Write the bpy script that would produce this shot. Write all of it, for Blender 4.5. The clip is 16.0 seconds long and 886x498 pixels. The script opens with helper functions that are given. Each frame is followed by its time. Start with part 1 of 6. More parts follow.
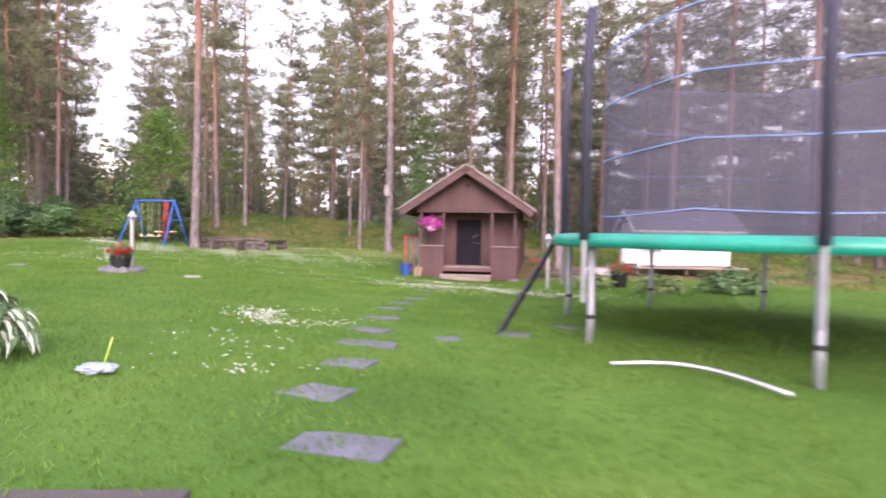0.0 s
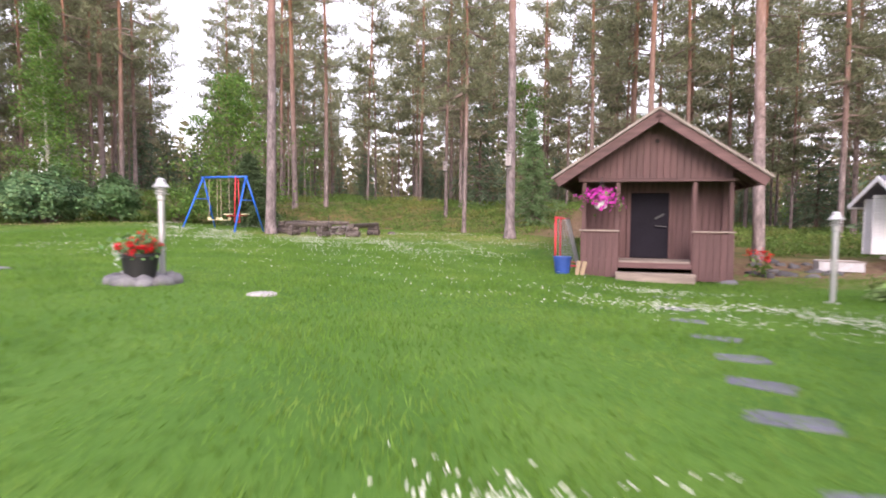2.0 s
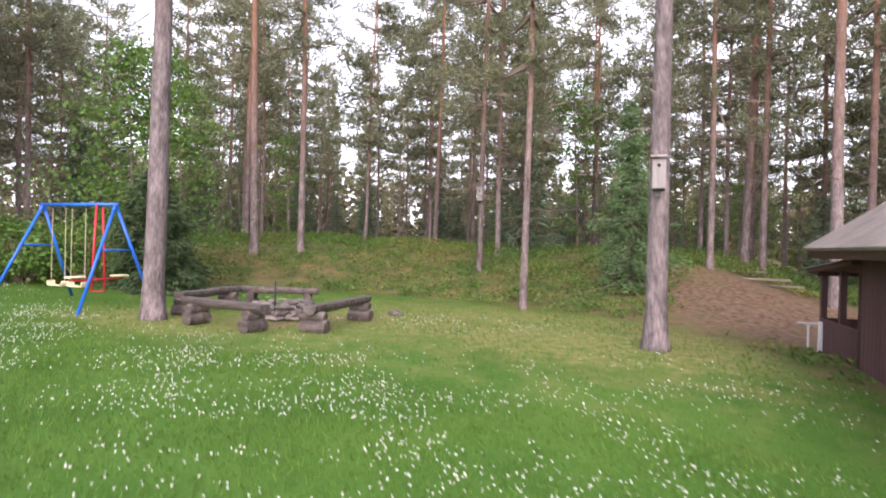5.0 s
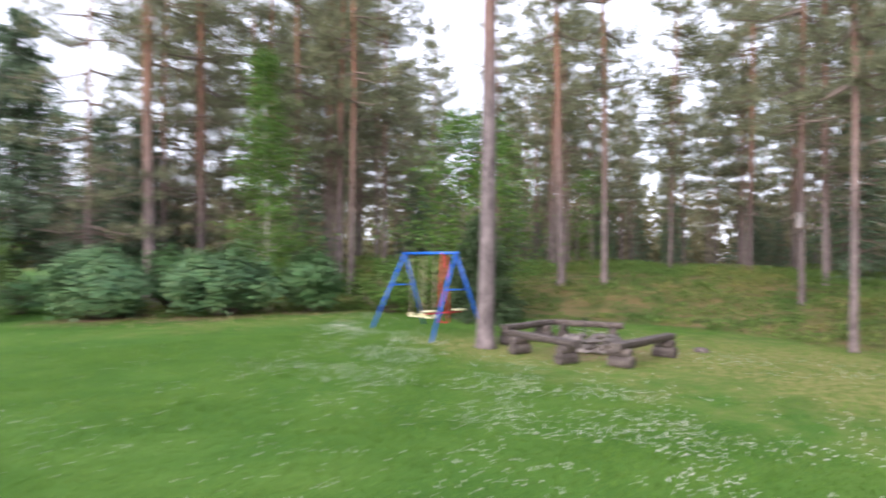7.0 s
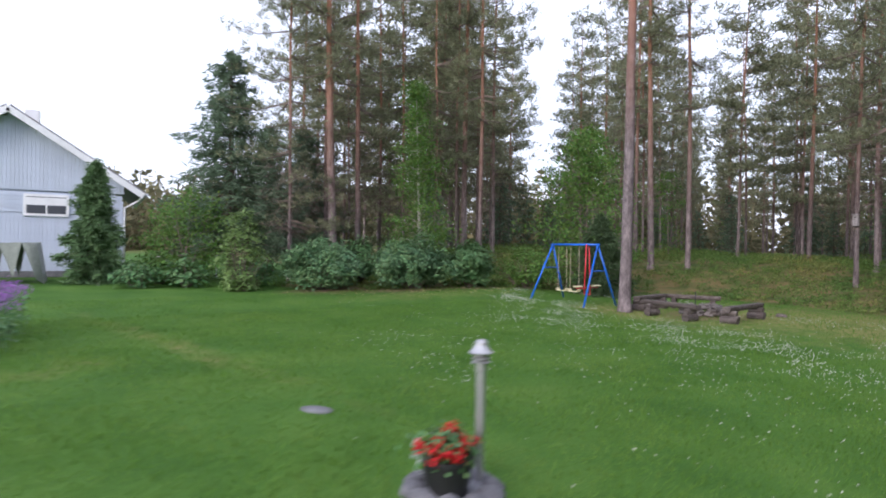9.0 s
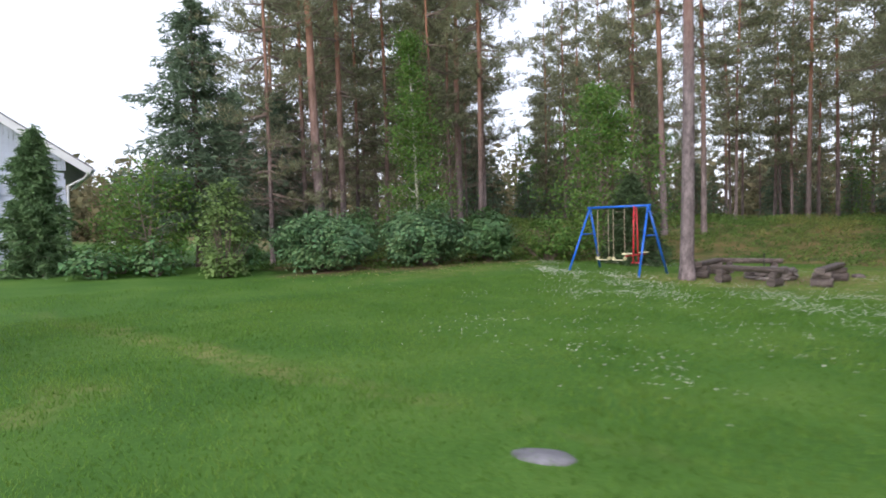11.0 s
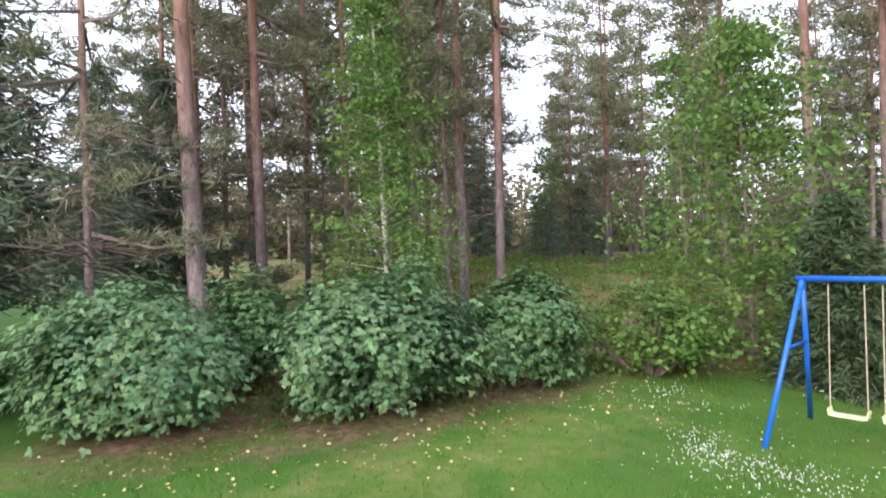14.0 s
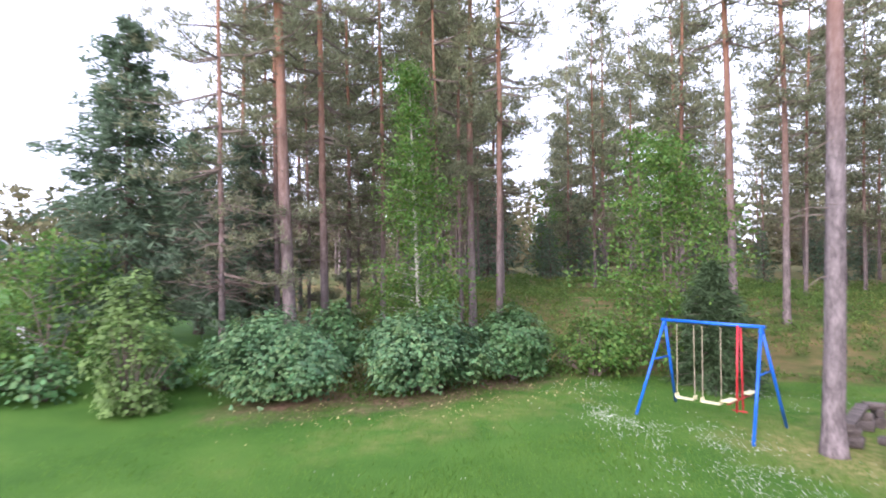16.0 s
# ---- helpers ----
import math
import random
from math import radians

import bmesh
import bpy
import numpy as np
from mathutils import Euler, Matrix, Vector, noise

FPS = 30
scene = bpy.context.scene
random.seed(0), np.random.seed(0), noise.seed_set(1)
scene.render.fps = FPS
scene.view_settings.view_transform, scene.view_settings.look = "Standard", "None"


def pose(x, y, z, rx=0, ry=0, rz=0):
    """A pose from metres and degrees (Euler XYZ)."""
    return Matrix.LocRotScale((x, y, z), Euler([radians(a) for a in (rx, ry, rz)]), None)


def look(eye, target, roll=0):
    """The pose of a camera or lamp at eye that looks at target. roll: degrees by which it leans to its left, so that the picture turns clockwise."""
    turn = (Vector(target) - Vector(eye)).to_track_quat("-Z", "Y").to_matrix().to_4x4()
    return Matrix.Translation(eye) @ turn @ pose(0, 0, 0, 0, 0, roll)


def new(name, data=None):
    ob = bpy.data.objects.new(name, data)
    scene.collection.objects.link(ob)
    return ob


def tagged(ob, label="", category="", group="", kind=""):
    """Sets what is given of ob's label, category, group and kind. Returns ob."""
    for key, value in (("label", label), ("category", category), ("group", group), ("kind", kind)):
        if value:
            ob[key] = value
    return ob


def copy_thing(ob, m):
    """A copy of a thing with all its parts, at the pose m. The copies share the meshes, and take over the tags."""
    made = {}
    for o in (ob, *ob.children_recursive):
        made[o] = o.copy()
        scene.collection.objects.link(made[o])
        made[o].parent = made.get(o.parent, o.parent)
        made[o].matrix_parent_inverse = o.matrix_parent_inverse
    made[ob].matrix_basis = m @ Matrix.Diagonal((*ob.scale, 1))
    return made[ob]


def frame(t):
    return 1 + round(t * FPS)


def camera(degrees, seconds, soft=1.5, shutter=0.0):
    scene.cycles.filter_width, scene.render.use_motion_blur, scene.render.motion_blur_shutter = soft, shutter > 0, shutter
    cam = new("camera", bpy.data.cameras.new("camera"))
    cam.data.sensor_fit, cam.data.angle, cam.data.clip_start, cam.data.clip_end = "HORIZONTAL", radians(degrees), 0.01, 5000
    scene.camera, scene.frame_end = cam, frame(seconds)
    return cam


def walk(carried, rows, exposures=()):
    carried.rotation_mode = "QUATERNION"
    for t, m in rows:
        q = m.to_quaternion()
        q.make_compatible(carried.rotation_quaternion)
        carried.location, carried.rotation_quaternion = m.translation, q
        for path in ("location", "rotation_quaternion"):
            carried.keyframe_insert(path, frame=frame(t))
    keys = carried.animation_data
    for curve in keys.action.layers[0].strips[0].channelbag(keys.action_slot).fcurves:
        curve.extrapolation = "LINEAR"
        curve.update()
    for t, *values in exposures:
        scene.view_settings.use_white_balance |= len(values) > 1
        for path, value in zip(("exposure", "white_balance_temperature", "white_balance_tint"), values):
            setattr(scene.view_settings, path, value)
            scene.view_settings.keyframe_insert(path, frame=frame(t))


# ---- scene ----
cam = camera(72.0, 16.0, soft=1.8, shutter=0.6)
PATH = [
    (0, (5.266, 2.028, 0.867), (4.511, 3.879, 0.818), 1.0),
    (0.5, (4.408, 2.752, 0.748), (3.514, 4.540, 0.696), 1.3),
    (1, (3.725, 3.419, 0.843), (2.731, 5.153, 0.765), 0.7),
    (1.5, (2.743, 4.455, 0.929), (1.742, 6.184, 0.828), 0.6),
    (2, (1.641, 5.844, 0.823), (0.680, 7.594, 0.710), 0.5),
    (2.5, (0.322, 7.617, 0.603), (-0.635, 9.370, 0.497), 0.6),
    (3, (-1.055, 9.338, 0.385), (-2.019, 11.088, 0.305), 0.9),
    (3.5, (-1.890, 10.977, 0.487), (-2.873, 12.717, 0.431), 1.1),
    (3.7, (-2.111, 11.709, 0.602), (-3.126, 13.431, 0.541), 1.2),
    (5.8, (-4.122, 14.011, 1.752), (-5.085, 15.763, 1.768), 1.5),
    (6, (-4.084, 13.954, 1.800), (-5.061, 15.700, 1.815), 1.4),
    (6.5, (-3.517, 13.686, 1.850), (-4.851, 15.175, 1.869), 0.7),
    (7, (-2.929, 12.973, 1.782), (-4.609, 14.056, 1.826), 0.4),
    (7.5, (-1.933, 11.353, 1.873), (-3.716, 12.258, 1.908), 1.4),
    (8, (-1.065, 9.870, 1.757), (-2.840, 10.791, 1.794), 1.4),
    (8.5, (-0.566, 8.703, 1.804), (-2.319, 9.665, 1.824), 1.0),
    (9, (-0.266, 7.583, 1.822), (-2.011, 8.560, 1.818), 0.9),
    (9.2, (-0.194, 7.120, 1.813), (-1.931, 8.110, 1.797), 0.8),
    (11.3, (-4.356, 7.006, 1.367), (-5.997, 8.147, 1.297), -1.4),
    (11.5, (-4.817, 7.440, 1.274), (-6.475, 8.556, 1.205), -0.9),
    (12, (-7.160, 9.290, 1.259), (-8.811, 10.417, 1.188), -0.4),
    (12.5, (-9.431, 10.774, 1.326), (-11.054, 11.940, 1.244), -1.1),
    (13, (-11.022, 12.142, 1.421), (-12.650, 13.303, 1.402), -1.0),
    (13.5, (-11.917, 12.871, 1.990), (-13.552, 14.023, 1.974), -1.3),
    (14, (-11.930, 12.930, 2.364), (-13.571, 14.073, 2.371), -1.4),
    (14.5, (-11.340, 12.509, 2.760), (-12.983, 13.649, 2.786), -1.2),
    (15, (-10.481, 11.895, 2.950), (-12.126, 13.031, 3.022), -0.7),
    (15.5, (-9.417, 11.117, 3.095), (-11.064, 12.250, 3.140), -0.4),
    (16, (-7.908, 9.992, 3.187), (-9.568, 11.106, 3.212), -0.4),
]
EXPOSURES = [
    (0.0, 1.37, 6200, 33), (1.5, 1.31, 6250, 26), (3.0, 1.22, 6350, 19), (6.0, 1.13, 5950, 22), (7.5, 0.98, 5850, 13), (8.5, 0.62, 5700, 14), (9.2, 0.45, 5600, 15),
    (11.3, 0.55, 5900, 12), (12.5, 0.88, 6050, 11), (14.0, 1.16, 5850, 17), (15.0, 1.42, 5650, 21), (16.0, 1.3, 5600, 21),
]
walk(cam, [(t, look(eye, target, roll)) for t, eye, target, roll in PATH], EXPOSURES)

# ---------------------------------------------------------------- light
world = bpy.data.worlds.new("evening_sky")
scene.world = world
world.use_nodes = True
wn, wl = world.node_tree.nodes, world.node_tree.links
wn.clear()
SUN_ELEV, SUN_AZ = 24.0, 152.0
sky = wn.new("ShaderNodeTexSky")
sky.sky_type, sky.sun_disc = "NISHITA", False
sky.sun_elevation, sky.sun_rotation = radians(SUN_ELEV), radians(SUN_AZ)
sky.air_density, sky.dust_density = 1.0, 3.0
haze = wn.new("ShaderNodeMix")
haze.data_type = "RGBA"
haze.inputs["Factor"].default_value = 0.72
haze.inputs["B"].default_value = (9.2, 9.0, 9.3, 1)
bg = wn.new("ShaderNodeBackground")
bg.inputs["Strength"].default_value = 0.13
wo = wn.new("ShaderNodeOutputWorld")
wl.new(sky.outputs["Color"], haze.inputs["A"])
wl.new(haze.outputs["Result"], bg.inputs["Color"])
wl.new(bg.outputs["Background"], wo.inputs["Surface"])

sun = new("sun", bpy.data.lights.new("sun", "SUN"))
sun.data.energy, sun.data.angle, sun.data.color = 1.5, radians(28), (1.0, 0.88, 0.74)
_a, _e = radians(SUN_AZ), radians(SUN_ELEV)
sun.matrix_world = look((0, 0, 60), Vector((0, 0, 60)) - Vector((math.sin(_a) * math.cos(_e), math.cos(_a) * math.cos(_e), math.sin(_e))))

# ---------------------------------------------------------------- materials


def mat(name, base, rough=0.8, dark=None, light=None, scale=6.0, fine=60.0, bump=0.25, depth=0.01, metal=0.0, island=0.0, objrand=0.0, stretch=(1, 1, 1), through_light=0.0, spec=0.5, coords="Object", hue=0.0):
    """A surface with two scales of colour variation and fine relief."""
    m = bpy.data.materials.new(name)
    m.use_nodes = True
    n, l = m.node_tree.nodes, m.node_tree.links
    b = n["Principled BSDF"]
    b.inputs["Roughness"].default_value, b.inputs["Metallic"].default_value = rough, metal
    b.inputs["Specular IOR Level"].default_value = spec
    tc, mp = n.new("ShaderNodeTexCoord"), n.new("ShaderNodeMapping")
    mp.inputs["Scale"].default_value = stretch
    l.new(tc.outputs[coords], mp.inputs["Vector"])
    big, small = n.new("ShaderNodeTexNoise"), n.new("ShaderNodeTexNoise")
    big.inputs["Scale"].default_value, small.inputs["Scale"].default_value = scale, fine
    big.inputs["Detail"].default_value = 5
    small.inputs["Detail"].default_value = 4
    l.new(mp.outputs["Vector"], big.inputs["Vector"])
    l.new(mp.outputs["Vector"], small.inputs["Vector"])
    dark = dark or tuple(c * 0.7 for c in base)
    light = light or tuple(min(1, c * 1.3) for c in base)
    ramp = n.new("ShaderNodeValToRGB")
    ramp.color_ramp.elements[0].position, ramp.color_ramp.elements[1].position = 0.3, 0.72
    ramp.color_ramp.elements[0].color, ramp.color_ramp.elements[1].color = (*dark, 1), (*light, 1)
    mid = ramp.color_ramp.elements.new(0.5)
    mid.color = (*base, 1)
    mix = n.new("ShaderNodeMath")
    mix.operation = "MULTIPLY_ADD"
    mix.inputs[1].default_value = 0.45
    half = n.new("ShaderNodeMath")
    half.operation = "MULTIPLY"
    half.inputs[1].default_value = 0.55
    l.new(big.outputs["Fac"], half.inputs[0])
    l.new(small.outputs["Fac"], mix.inputs[0])
    l.new(half.outputs["Value"], mix.inputs[2])
    l.new(mix.outputs["Value"], ramp.inputs["Fac"])
    col = ramp.outputs["Color"]
    if island or objrand:
        hs = n.new("ShaderNodeHueSaturation")
        mr = n.new("ShaderNodeMapRange")
        amount = island or objrand
        mr.inputs["To Min"].default_value, mr.inputs["To Max"].default_value = 1 - amount, 1 + amount
        if island:
            l.new(n.new("ShaderNodeNewGeometry").outputs["Random Per Island"], mr.inputs["Value"])
        else:
            l.new(n.new("ShaderNodeObjectInfo").outputs["Random"], mr.inputs["Value"])
        l.new(mr.outputs["Result"], hs.inputs["Value"])
        if hue:
            wn_, hm = n.new("ShaderNodeTexWhiteNoise"), n.new("ShaderNodeMapRange")
            wn_.noise_dimensions = "1D"
            l.new(mr.inputs["Value"].links[0].from_socket, wn_.inputs["W"])
            hm.inputs["To Min"].default_value, hm.inputs["To Max"].default_value = 0.5 - hue, 0.5 + hue
            l.new(wn_.outputs["Value"], hm.inputs["Value"])
            l.new(hm.outputs["Result"], hs.inputs["Hue"])
        l.new(col, hs.inputs["Color"])
        col = hs.outputs["Color"]
    l.new(col, b.inputs["Base Color"])
    if bump:
        bp = n.new("ShaderNodeBump")
        bp.inputs["Strength"].default_value, bp.inputs["Distance"].default_value = bump, depth
        l.new(mix.outputs["Value"], bp.inputs["Height"])
        l.new(bp.outputs["Normal"], b.inputs["Normal"])
    if through_light:
        tr, ms = n.new("ShaderNodeBsdfTranslucent"), n.new("ShaderNodeMixShader")
        ms.inputs["Fac"].default_value = through_light
        l.new(col, tr.inputs["Color"])
        l.new(b.outputs["BSDF"], ms.inputs[1])
        l.new(tr.outputs["BSDF"], ms.inputs[2])
        l.new(ms.outputs["Shader"], n["Material Output"].inputs["Surface"])
    return m


def bark_mat(name, low, high, change, soft):
    """Bark that turns from grey plates low down to thin orange flakes higher up."""
    m = mat(name, low, 0.95, dark=tuple(c * 0.36 for c in low), light=tuple(c * 1.95 for c in low), scale=9, fine=34, bump=1.0, depth=0.04, stretch=(1, 1, 0.3), objrand=0.25, spec=0.1)
    n, l = m.node_tree.nodes, m.node_tree.links
    b = n["Principled BSDF"]
    src = b.inputs["Base Color"].links[0].from_socket
    tc, sep, mr, mx = n.new("ShaderNodeTexCoord"), n.new("ShaderNodeSeparateXYZ"), n.new("ShaderNodeMapRange"), n.new("ShaderNodeMix")
    mx.data_type = "RGBA"
    l.new(tc.outputs["Object"], sep.inputs["Vector"])
    l.new(sep.outputs["Z"], mr.inputs["Value"])
    mr.inputs["From Min"].default_value, mr.inputs["From Max"].default_value = change - soft, change + soft
    nz = n.new("ShaderNodeTexNoise")
    nz.inputs["Scale"].default_value = 3.0
    tint = n.new("ShaderNodeValToRGB")
    tint.color_ramp.elements[0].color = (*[c * 0.7 for c in high], 1)
    tint.color_ramp.elements[1].color = (*[min(1, c * 1.25) for c in high], 1)
    l.new(tc.outputs["Object"], nz.inputs["Vector"])
    l.new(nz.outputs["Fac"], tint.inputs["Fac"])
    l.new(mr.outputs["Result"], mx.inputs["Factor"])
    l.new(src, mx.inputs["A"])
    l.new(tint.outputs["Color"], mx.inputs["B"])
    l.new(mx.outputs["Result"], b.inputs["Base Color"])
    return m


M_BARK = bark_mat("pine_bark", (0.2, 0.165, 0.17), (0.31, 0.15, 0.1), 7.0, 2.6)
M_BARK_WOOD = bark_mat("reddish_pine_bark", (0.185, 0.15, 0.148), (0.31, 0.16, 0.105), 5.8, 3.6)
M_BARK_SPRUCE = mat("spruce_bark", (0.13, 0.1, 0.085), 0.95, scale=6, fine=40, bump=0.8, depth=0.02, stretch=(1, 1, 0.4), spec=0.1)
M_BIRCH = mat("pale_bark", (0.42, 0.4, 0.36), 0.8, dark=(0.12, 0.1, 0.09), scale=4, fine=20, stretch=(1, 1, 2.5))
M_NEEDLE = mat("pine_needles", (0.24, 0.255, 0.155), 0.7, dark=(0.16, 0.17, 0.1), light=(0.34, 0.32, 0.175), scale=0.25, fine=1.5, bump=0, island=0.42, through_light=0.45, spec=0.2, hue=0.02)
M_FARWOOD = mat("distant_wood_foliage", (0.19, 0.18, 0.1), 0.8, dark=(0.09, 0.1, 0.05), light=(0.26, 0.2, 0.11), scale=0.12, fine=1, bump=0, island=0.4, through_light=0.4, spec=0.1)
M_SPRUCE = mat("spruce_needles", (0.135, 0.19, 0.12), 0.75, scale=0.8, fine=4, bump=0, island=0.4, through_light=0.3, spec=0.2)
M_SPRUCE_DARK = mat("dark_spruce_needles", (0.07, 0.11, 0.05), 0.75, scale=0.8, fine=4, bump=0, island=0.35, through_light=0.25, spec=0.2)
M_LEAF = mat("broad_leaves", (0.13, 0.23, 0.05), 0.55, scale=0.8, fine=5, bump=0, hue=0.025, island=0.4, through_light=0.45, spec=0.3)
M_BUSH = mat("shrub_leaves", (0.105, 0.2, 0.072), 0.5, hue=0.03, scale=1.2, fine=6, bump=0, island=0.38, through_light=0.25, spec=0.35)
M_TWIG = mat("dry_twigs", (0.19, 0.15, 0.13), 0.95, scale=8, fine=50, bump=0, spec=0.1)
M_BERRY = mat("bilberry_leaves", (0.12, 0.195, 0.045), 0.7, dark=(0.06, 0.12, 0.032), light=(0.27, 0.22, 0.08), scale=0.42, fine=1.3, bump=0, island=0.4, through_light=0.3, spec=0.2)

# ---------------------------------------------------------------- building helpers


def part(name, bm, material, parent, label="", smooth=False):
    me = bpy.data.meshes.new(name)
    bmesh.ops.recalc_face_normals(bm, faces=bm.faces)
    bm.to_mesh(me)
    bm.free()
    return link(name, me, material, parent, label, smooth)


def link(name, me, material, parent, label="", smooth=False):
    me.materials.append(material)
    if smooth:
        me.polygons.foreach_set("use_smooth", [True] * len(me.polygons))
    ob = new(name, me)
    ob.parent = parent
    if label:
        ob["label"] = label
    return ob


def thing(name, m, label, category, group="", kind=""):
    ob = new(name)
    ob.empty_display_size = 0.2
    ob.matrix_world = m
    return tagged(ob, label, category, group, kind)


def box(bm, c, s, rz=0.0, bevel=0.0, m=None):
    mm = Matrix.LocRotScale(c, Euler((0, 0, radians(rz))), None)
    if m is not None:
        mm = m @ mm
    r = bmesh.ops.create_cube(bm, size=1.0, matrix=mm @ Matrix.Diagonal((*s, 1)))
    if bevel:
        edges = list({e for v in r["verts"] for e in v.link_edges})
        bmesh.ops.bevel(bm, geom=edges, offset=bevel, segments=1, affect="EDGES")
    return bm


def tube(bm, pts, radii, seg=8, cap=True):
    """A round bar along the points."""
    pts = [Vector(p) for p in pts]
    if not hasattr(radii, "__len__"):
        radii = [radii] * len(pts)
    rings = []
    ref = None
    for i, p in enumerate(pts):
        d = (pts[min(i + 1, len(pts) - 1)] - pts[max(i - 1, 0)]).normalized()
        if ref is None:
            ref = d.orthogonal().normalized()
        ref = (ref - d * ref.dot(d)).normalized()
        side = d.cross(ref)
        rings.append([bm.verts.new(p + radii[i] * (math.cos(a) * ref + math.sin(a) * side)) for a in (2 * math.pi * k / seg for k in range(seg))])
    for a, b in zip(rings, rings[1:]):
        for k in range(seg):
            bm.faces.new((a[k], a[(k + 1) % seg], b[(k + 1) % seg], b[k]))
    if cap:
        bm.faces.new(rings[0][::-1])
        bm.faces.new(rings[-1])
    return bm


def lathe(bm, prof, seg=20, c=(0, 0, 0)):
    """A turned shape from (radius, height) pairs."""
    rings = [[bm.verts.new((c[0] + r * math.cos(2 * math.pi * k / seg), c[1] + r * math.sin(2 * math.pi * k / seg), c[2] + z)) for k in range(seg)] for r, z in prof]
    for a, b in zip(rings, rings[1:]):
        for k in range(seg):
            bm.faces.new((a[k], a[(k + 1) % seg], b[(k + 1) % seg], b[k]))
    bm.faces.new(rings[0][::-1])
    bm.faces.new(rings[-1])
    return bm


def blob(bm, c, s, rng, sub=2, rough=0.12):
    """A worn stone."""
    r = bmesh.ops.create_icosphere(bm, subdivisions=sub, radius=1.0)
    o = Vector((rng.uniform(0, 99), rng.uniform(0, 99), 0))
    for v in r["verts"]:
        k = 1 + rough * 2 * noise.noise(v.co * 1.3 + o)
        v.co = Vector((v.co.x * s[0] * k, v.co.y * s[1] * k, v.co.z * s[2] * k)) + Vector(c)
    return bm


def quads_mesh(name, corners):
    """A mesh of loose quads from an (n, 4, 3) array."""
    n = len(corners)
    me = bpy.data.meshes.new(name)
    me.vertices.add(4 * n)
    me.vertices.foreach_set("co", np.ascontiguousarray(corners, dtype=np.float32).ravel())
    me.loops.add(4 * n)
    me.loops.foreach_set("vertex_index", np.arange(4 * n, dtype=np.int32))
    me.polygons.add(n)
    me.polygons.foreach_set("loop_start", np.arange(0, 4 * n, 4, dtype=np.int32))
    me.polygons.foreach_set("loop_total", np.full(n, 4, dtype=np.int32))
    me.update()
    me.validate()
    return me


def tris_mesh(name, corners):
    """A mesh of loose triangles from an (n, 3, 3) array."""
    n = len(corners)
    me = bpy.data.meshes.new(name)
    me.vertices.add(3 * n)
    me.vertices.foreach_set("co", np.ascontiguousarray(corners, dtype=np.float32).ravel())
    me.loops.add(3 * n)
    me.loops.foreach_set("vertex_index", np.arange(3 * n, dtype=np.int32))
    me.polygons.add(n)
    me.polygons.foreach_set("loop_start", np.arange(0, 3 * n, 3, dtype=np.int32))
    me.polygons.foreach_set("loop_total", np.full(n, 3, dtype=np.int32))
    me.update()
    me.validate()
    return me


def needles(centres, rng, length, width, up=0.6, along=None):
    """Slim pointed needle sprays at the centres: an (n, 3, 3) array."""
    q = leaves(centres, rng, length, width, up=up, along=along)
    return np.stack([q[:, 0] * 0.6 + q[:, 1] * 0.4, q[:, 2], q[:, 0] * 0.6 + q[:, 3] * 0.4 + (q[:, 3] - q[:, 1]) * 0.6], axis=1)


def leaves(centres, rng, length, width, droop=0.0, up=0.3, along=None, spread=1.0):
    """Pointed leaf quads at the centres: an (n, 4, 3) array."""
    n = len(centres)
    d = rng.normal(size=(n, 3)) * spread
    d[:, 2] = d[:, 2] * up - droop
    if along is not None:
        d += along
    d /= np.linalg.norm(d, axis=1, keepdims=True) + 1e-9
    s = np.cross(d, rng.normal(size=(n, 3)))
    s /= np.linalg.norm(s, axis=1, keepdims=True) + 1e-9
    ln = length * rng.uniform(0.6, 1.3, (n, 1))
    w = width * rng.uniform(0.6, 1.3, (n, 1))
    b = centres - d * ln * 0.3
    return np.stack([b, centres + s * w * 0.5 + d * ln * 0.1, centres + d * ln * 0.7, centres - s * w * 0.5 + d * ln * 0.1], axis=1)


# ---------------------------------------------------------------- ground
LAWN = np.array([(-70, -25), (-70, 19), (-36, 17.6), (-27, 15.6), (-22.3, 13.0), (-19.6, 13.6), (-18.2, 15.6), (-18.2, 18.4), (-17.6, 20.4), (-17.0, 22.4), (-15.3, 24.6), (-13.5, 26.2), (-10.4, 26.6), (-6.7, 25.6), (-3.9, 23.0), (-2.6, 20.8), (3.7, 19.4), (8, 17.5), (34, 15.5), (34, -25)], float)


# gentle hollows and rises of the lawn: place, breadth, height
SWELLS = ((0.0, 17.2, 3.5, -0.3675), (-18.5, 18.3, 3.2, 0.2237), (5.5, 8.5, 4.0, -0.1041), (-3.5, 10.0, 4.0, 0.0984), (-5.0, 22.0, 3.5, 0.1455), (-10.0, 21.0, 3.0, -0.0713))


def lawn_distance(x, y):
    """Signed distance to the lawn's edge, positive outside it."""
    x, y = np.asarray(x, float), np.asarray(y, float)
    best = np.full(x.shape, 1e9)
    inside = np.zeros(x.shape, bool)
    for (ax, ay), (bx, by) in zip(LAWN, np.roll(LAWN, -1, axis=0)):
        t = np.clip(((x - ax) * (bx - ax) + (y - ay) * (by - ay)) / ((bx - ax) ** 2 + (by - ay) ** 2), 0, 1)
        best = np.minimum(best, np.hypot(x - ax - t * (bx - ax), y - ay - t * (by - ay)))
        inside ^= ((ay > y) != (by > y)) & (x < (bx - ax) * (y - ay) / (by - ay + 1e-12) + ax)
    return np.where(inside, -best, best)


def smooth01(v):
    v = np.clip(v, 0, 1)
    return v * v * (3 - 2 * v)


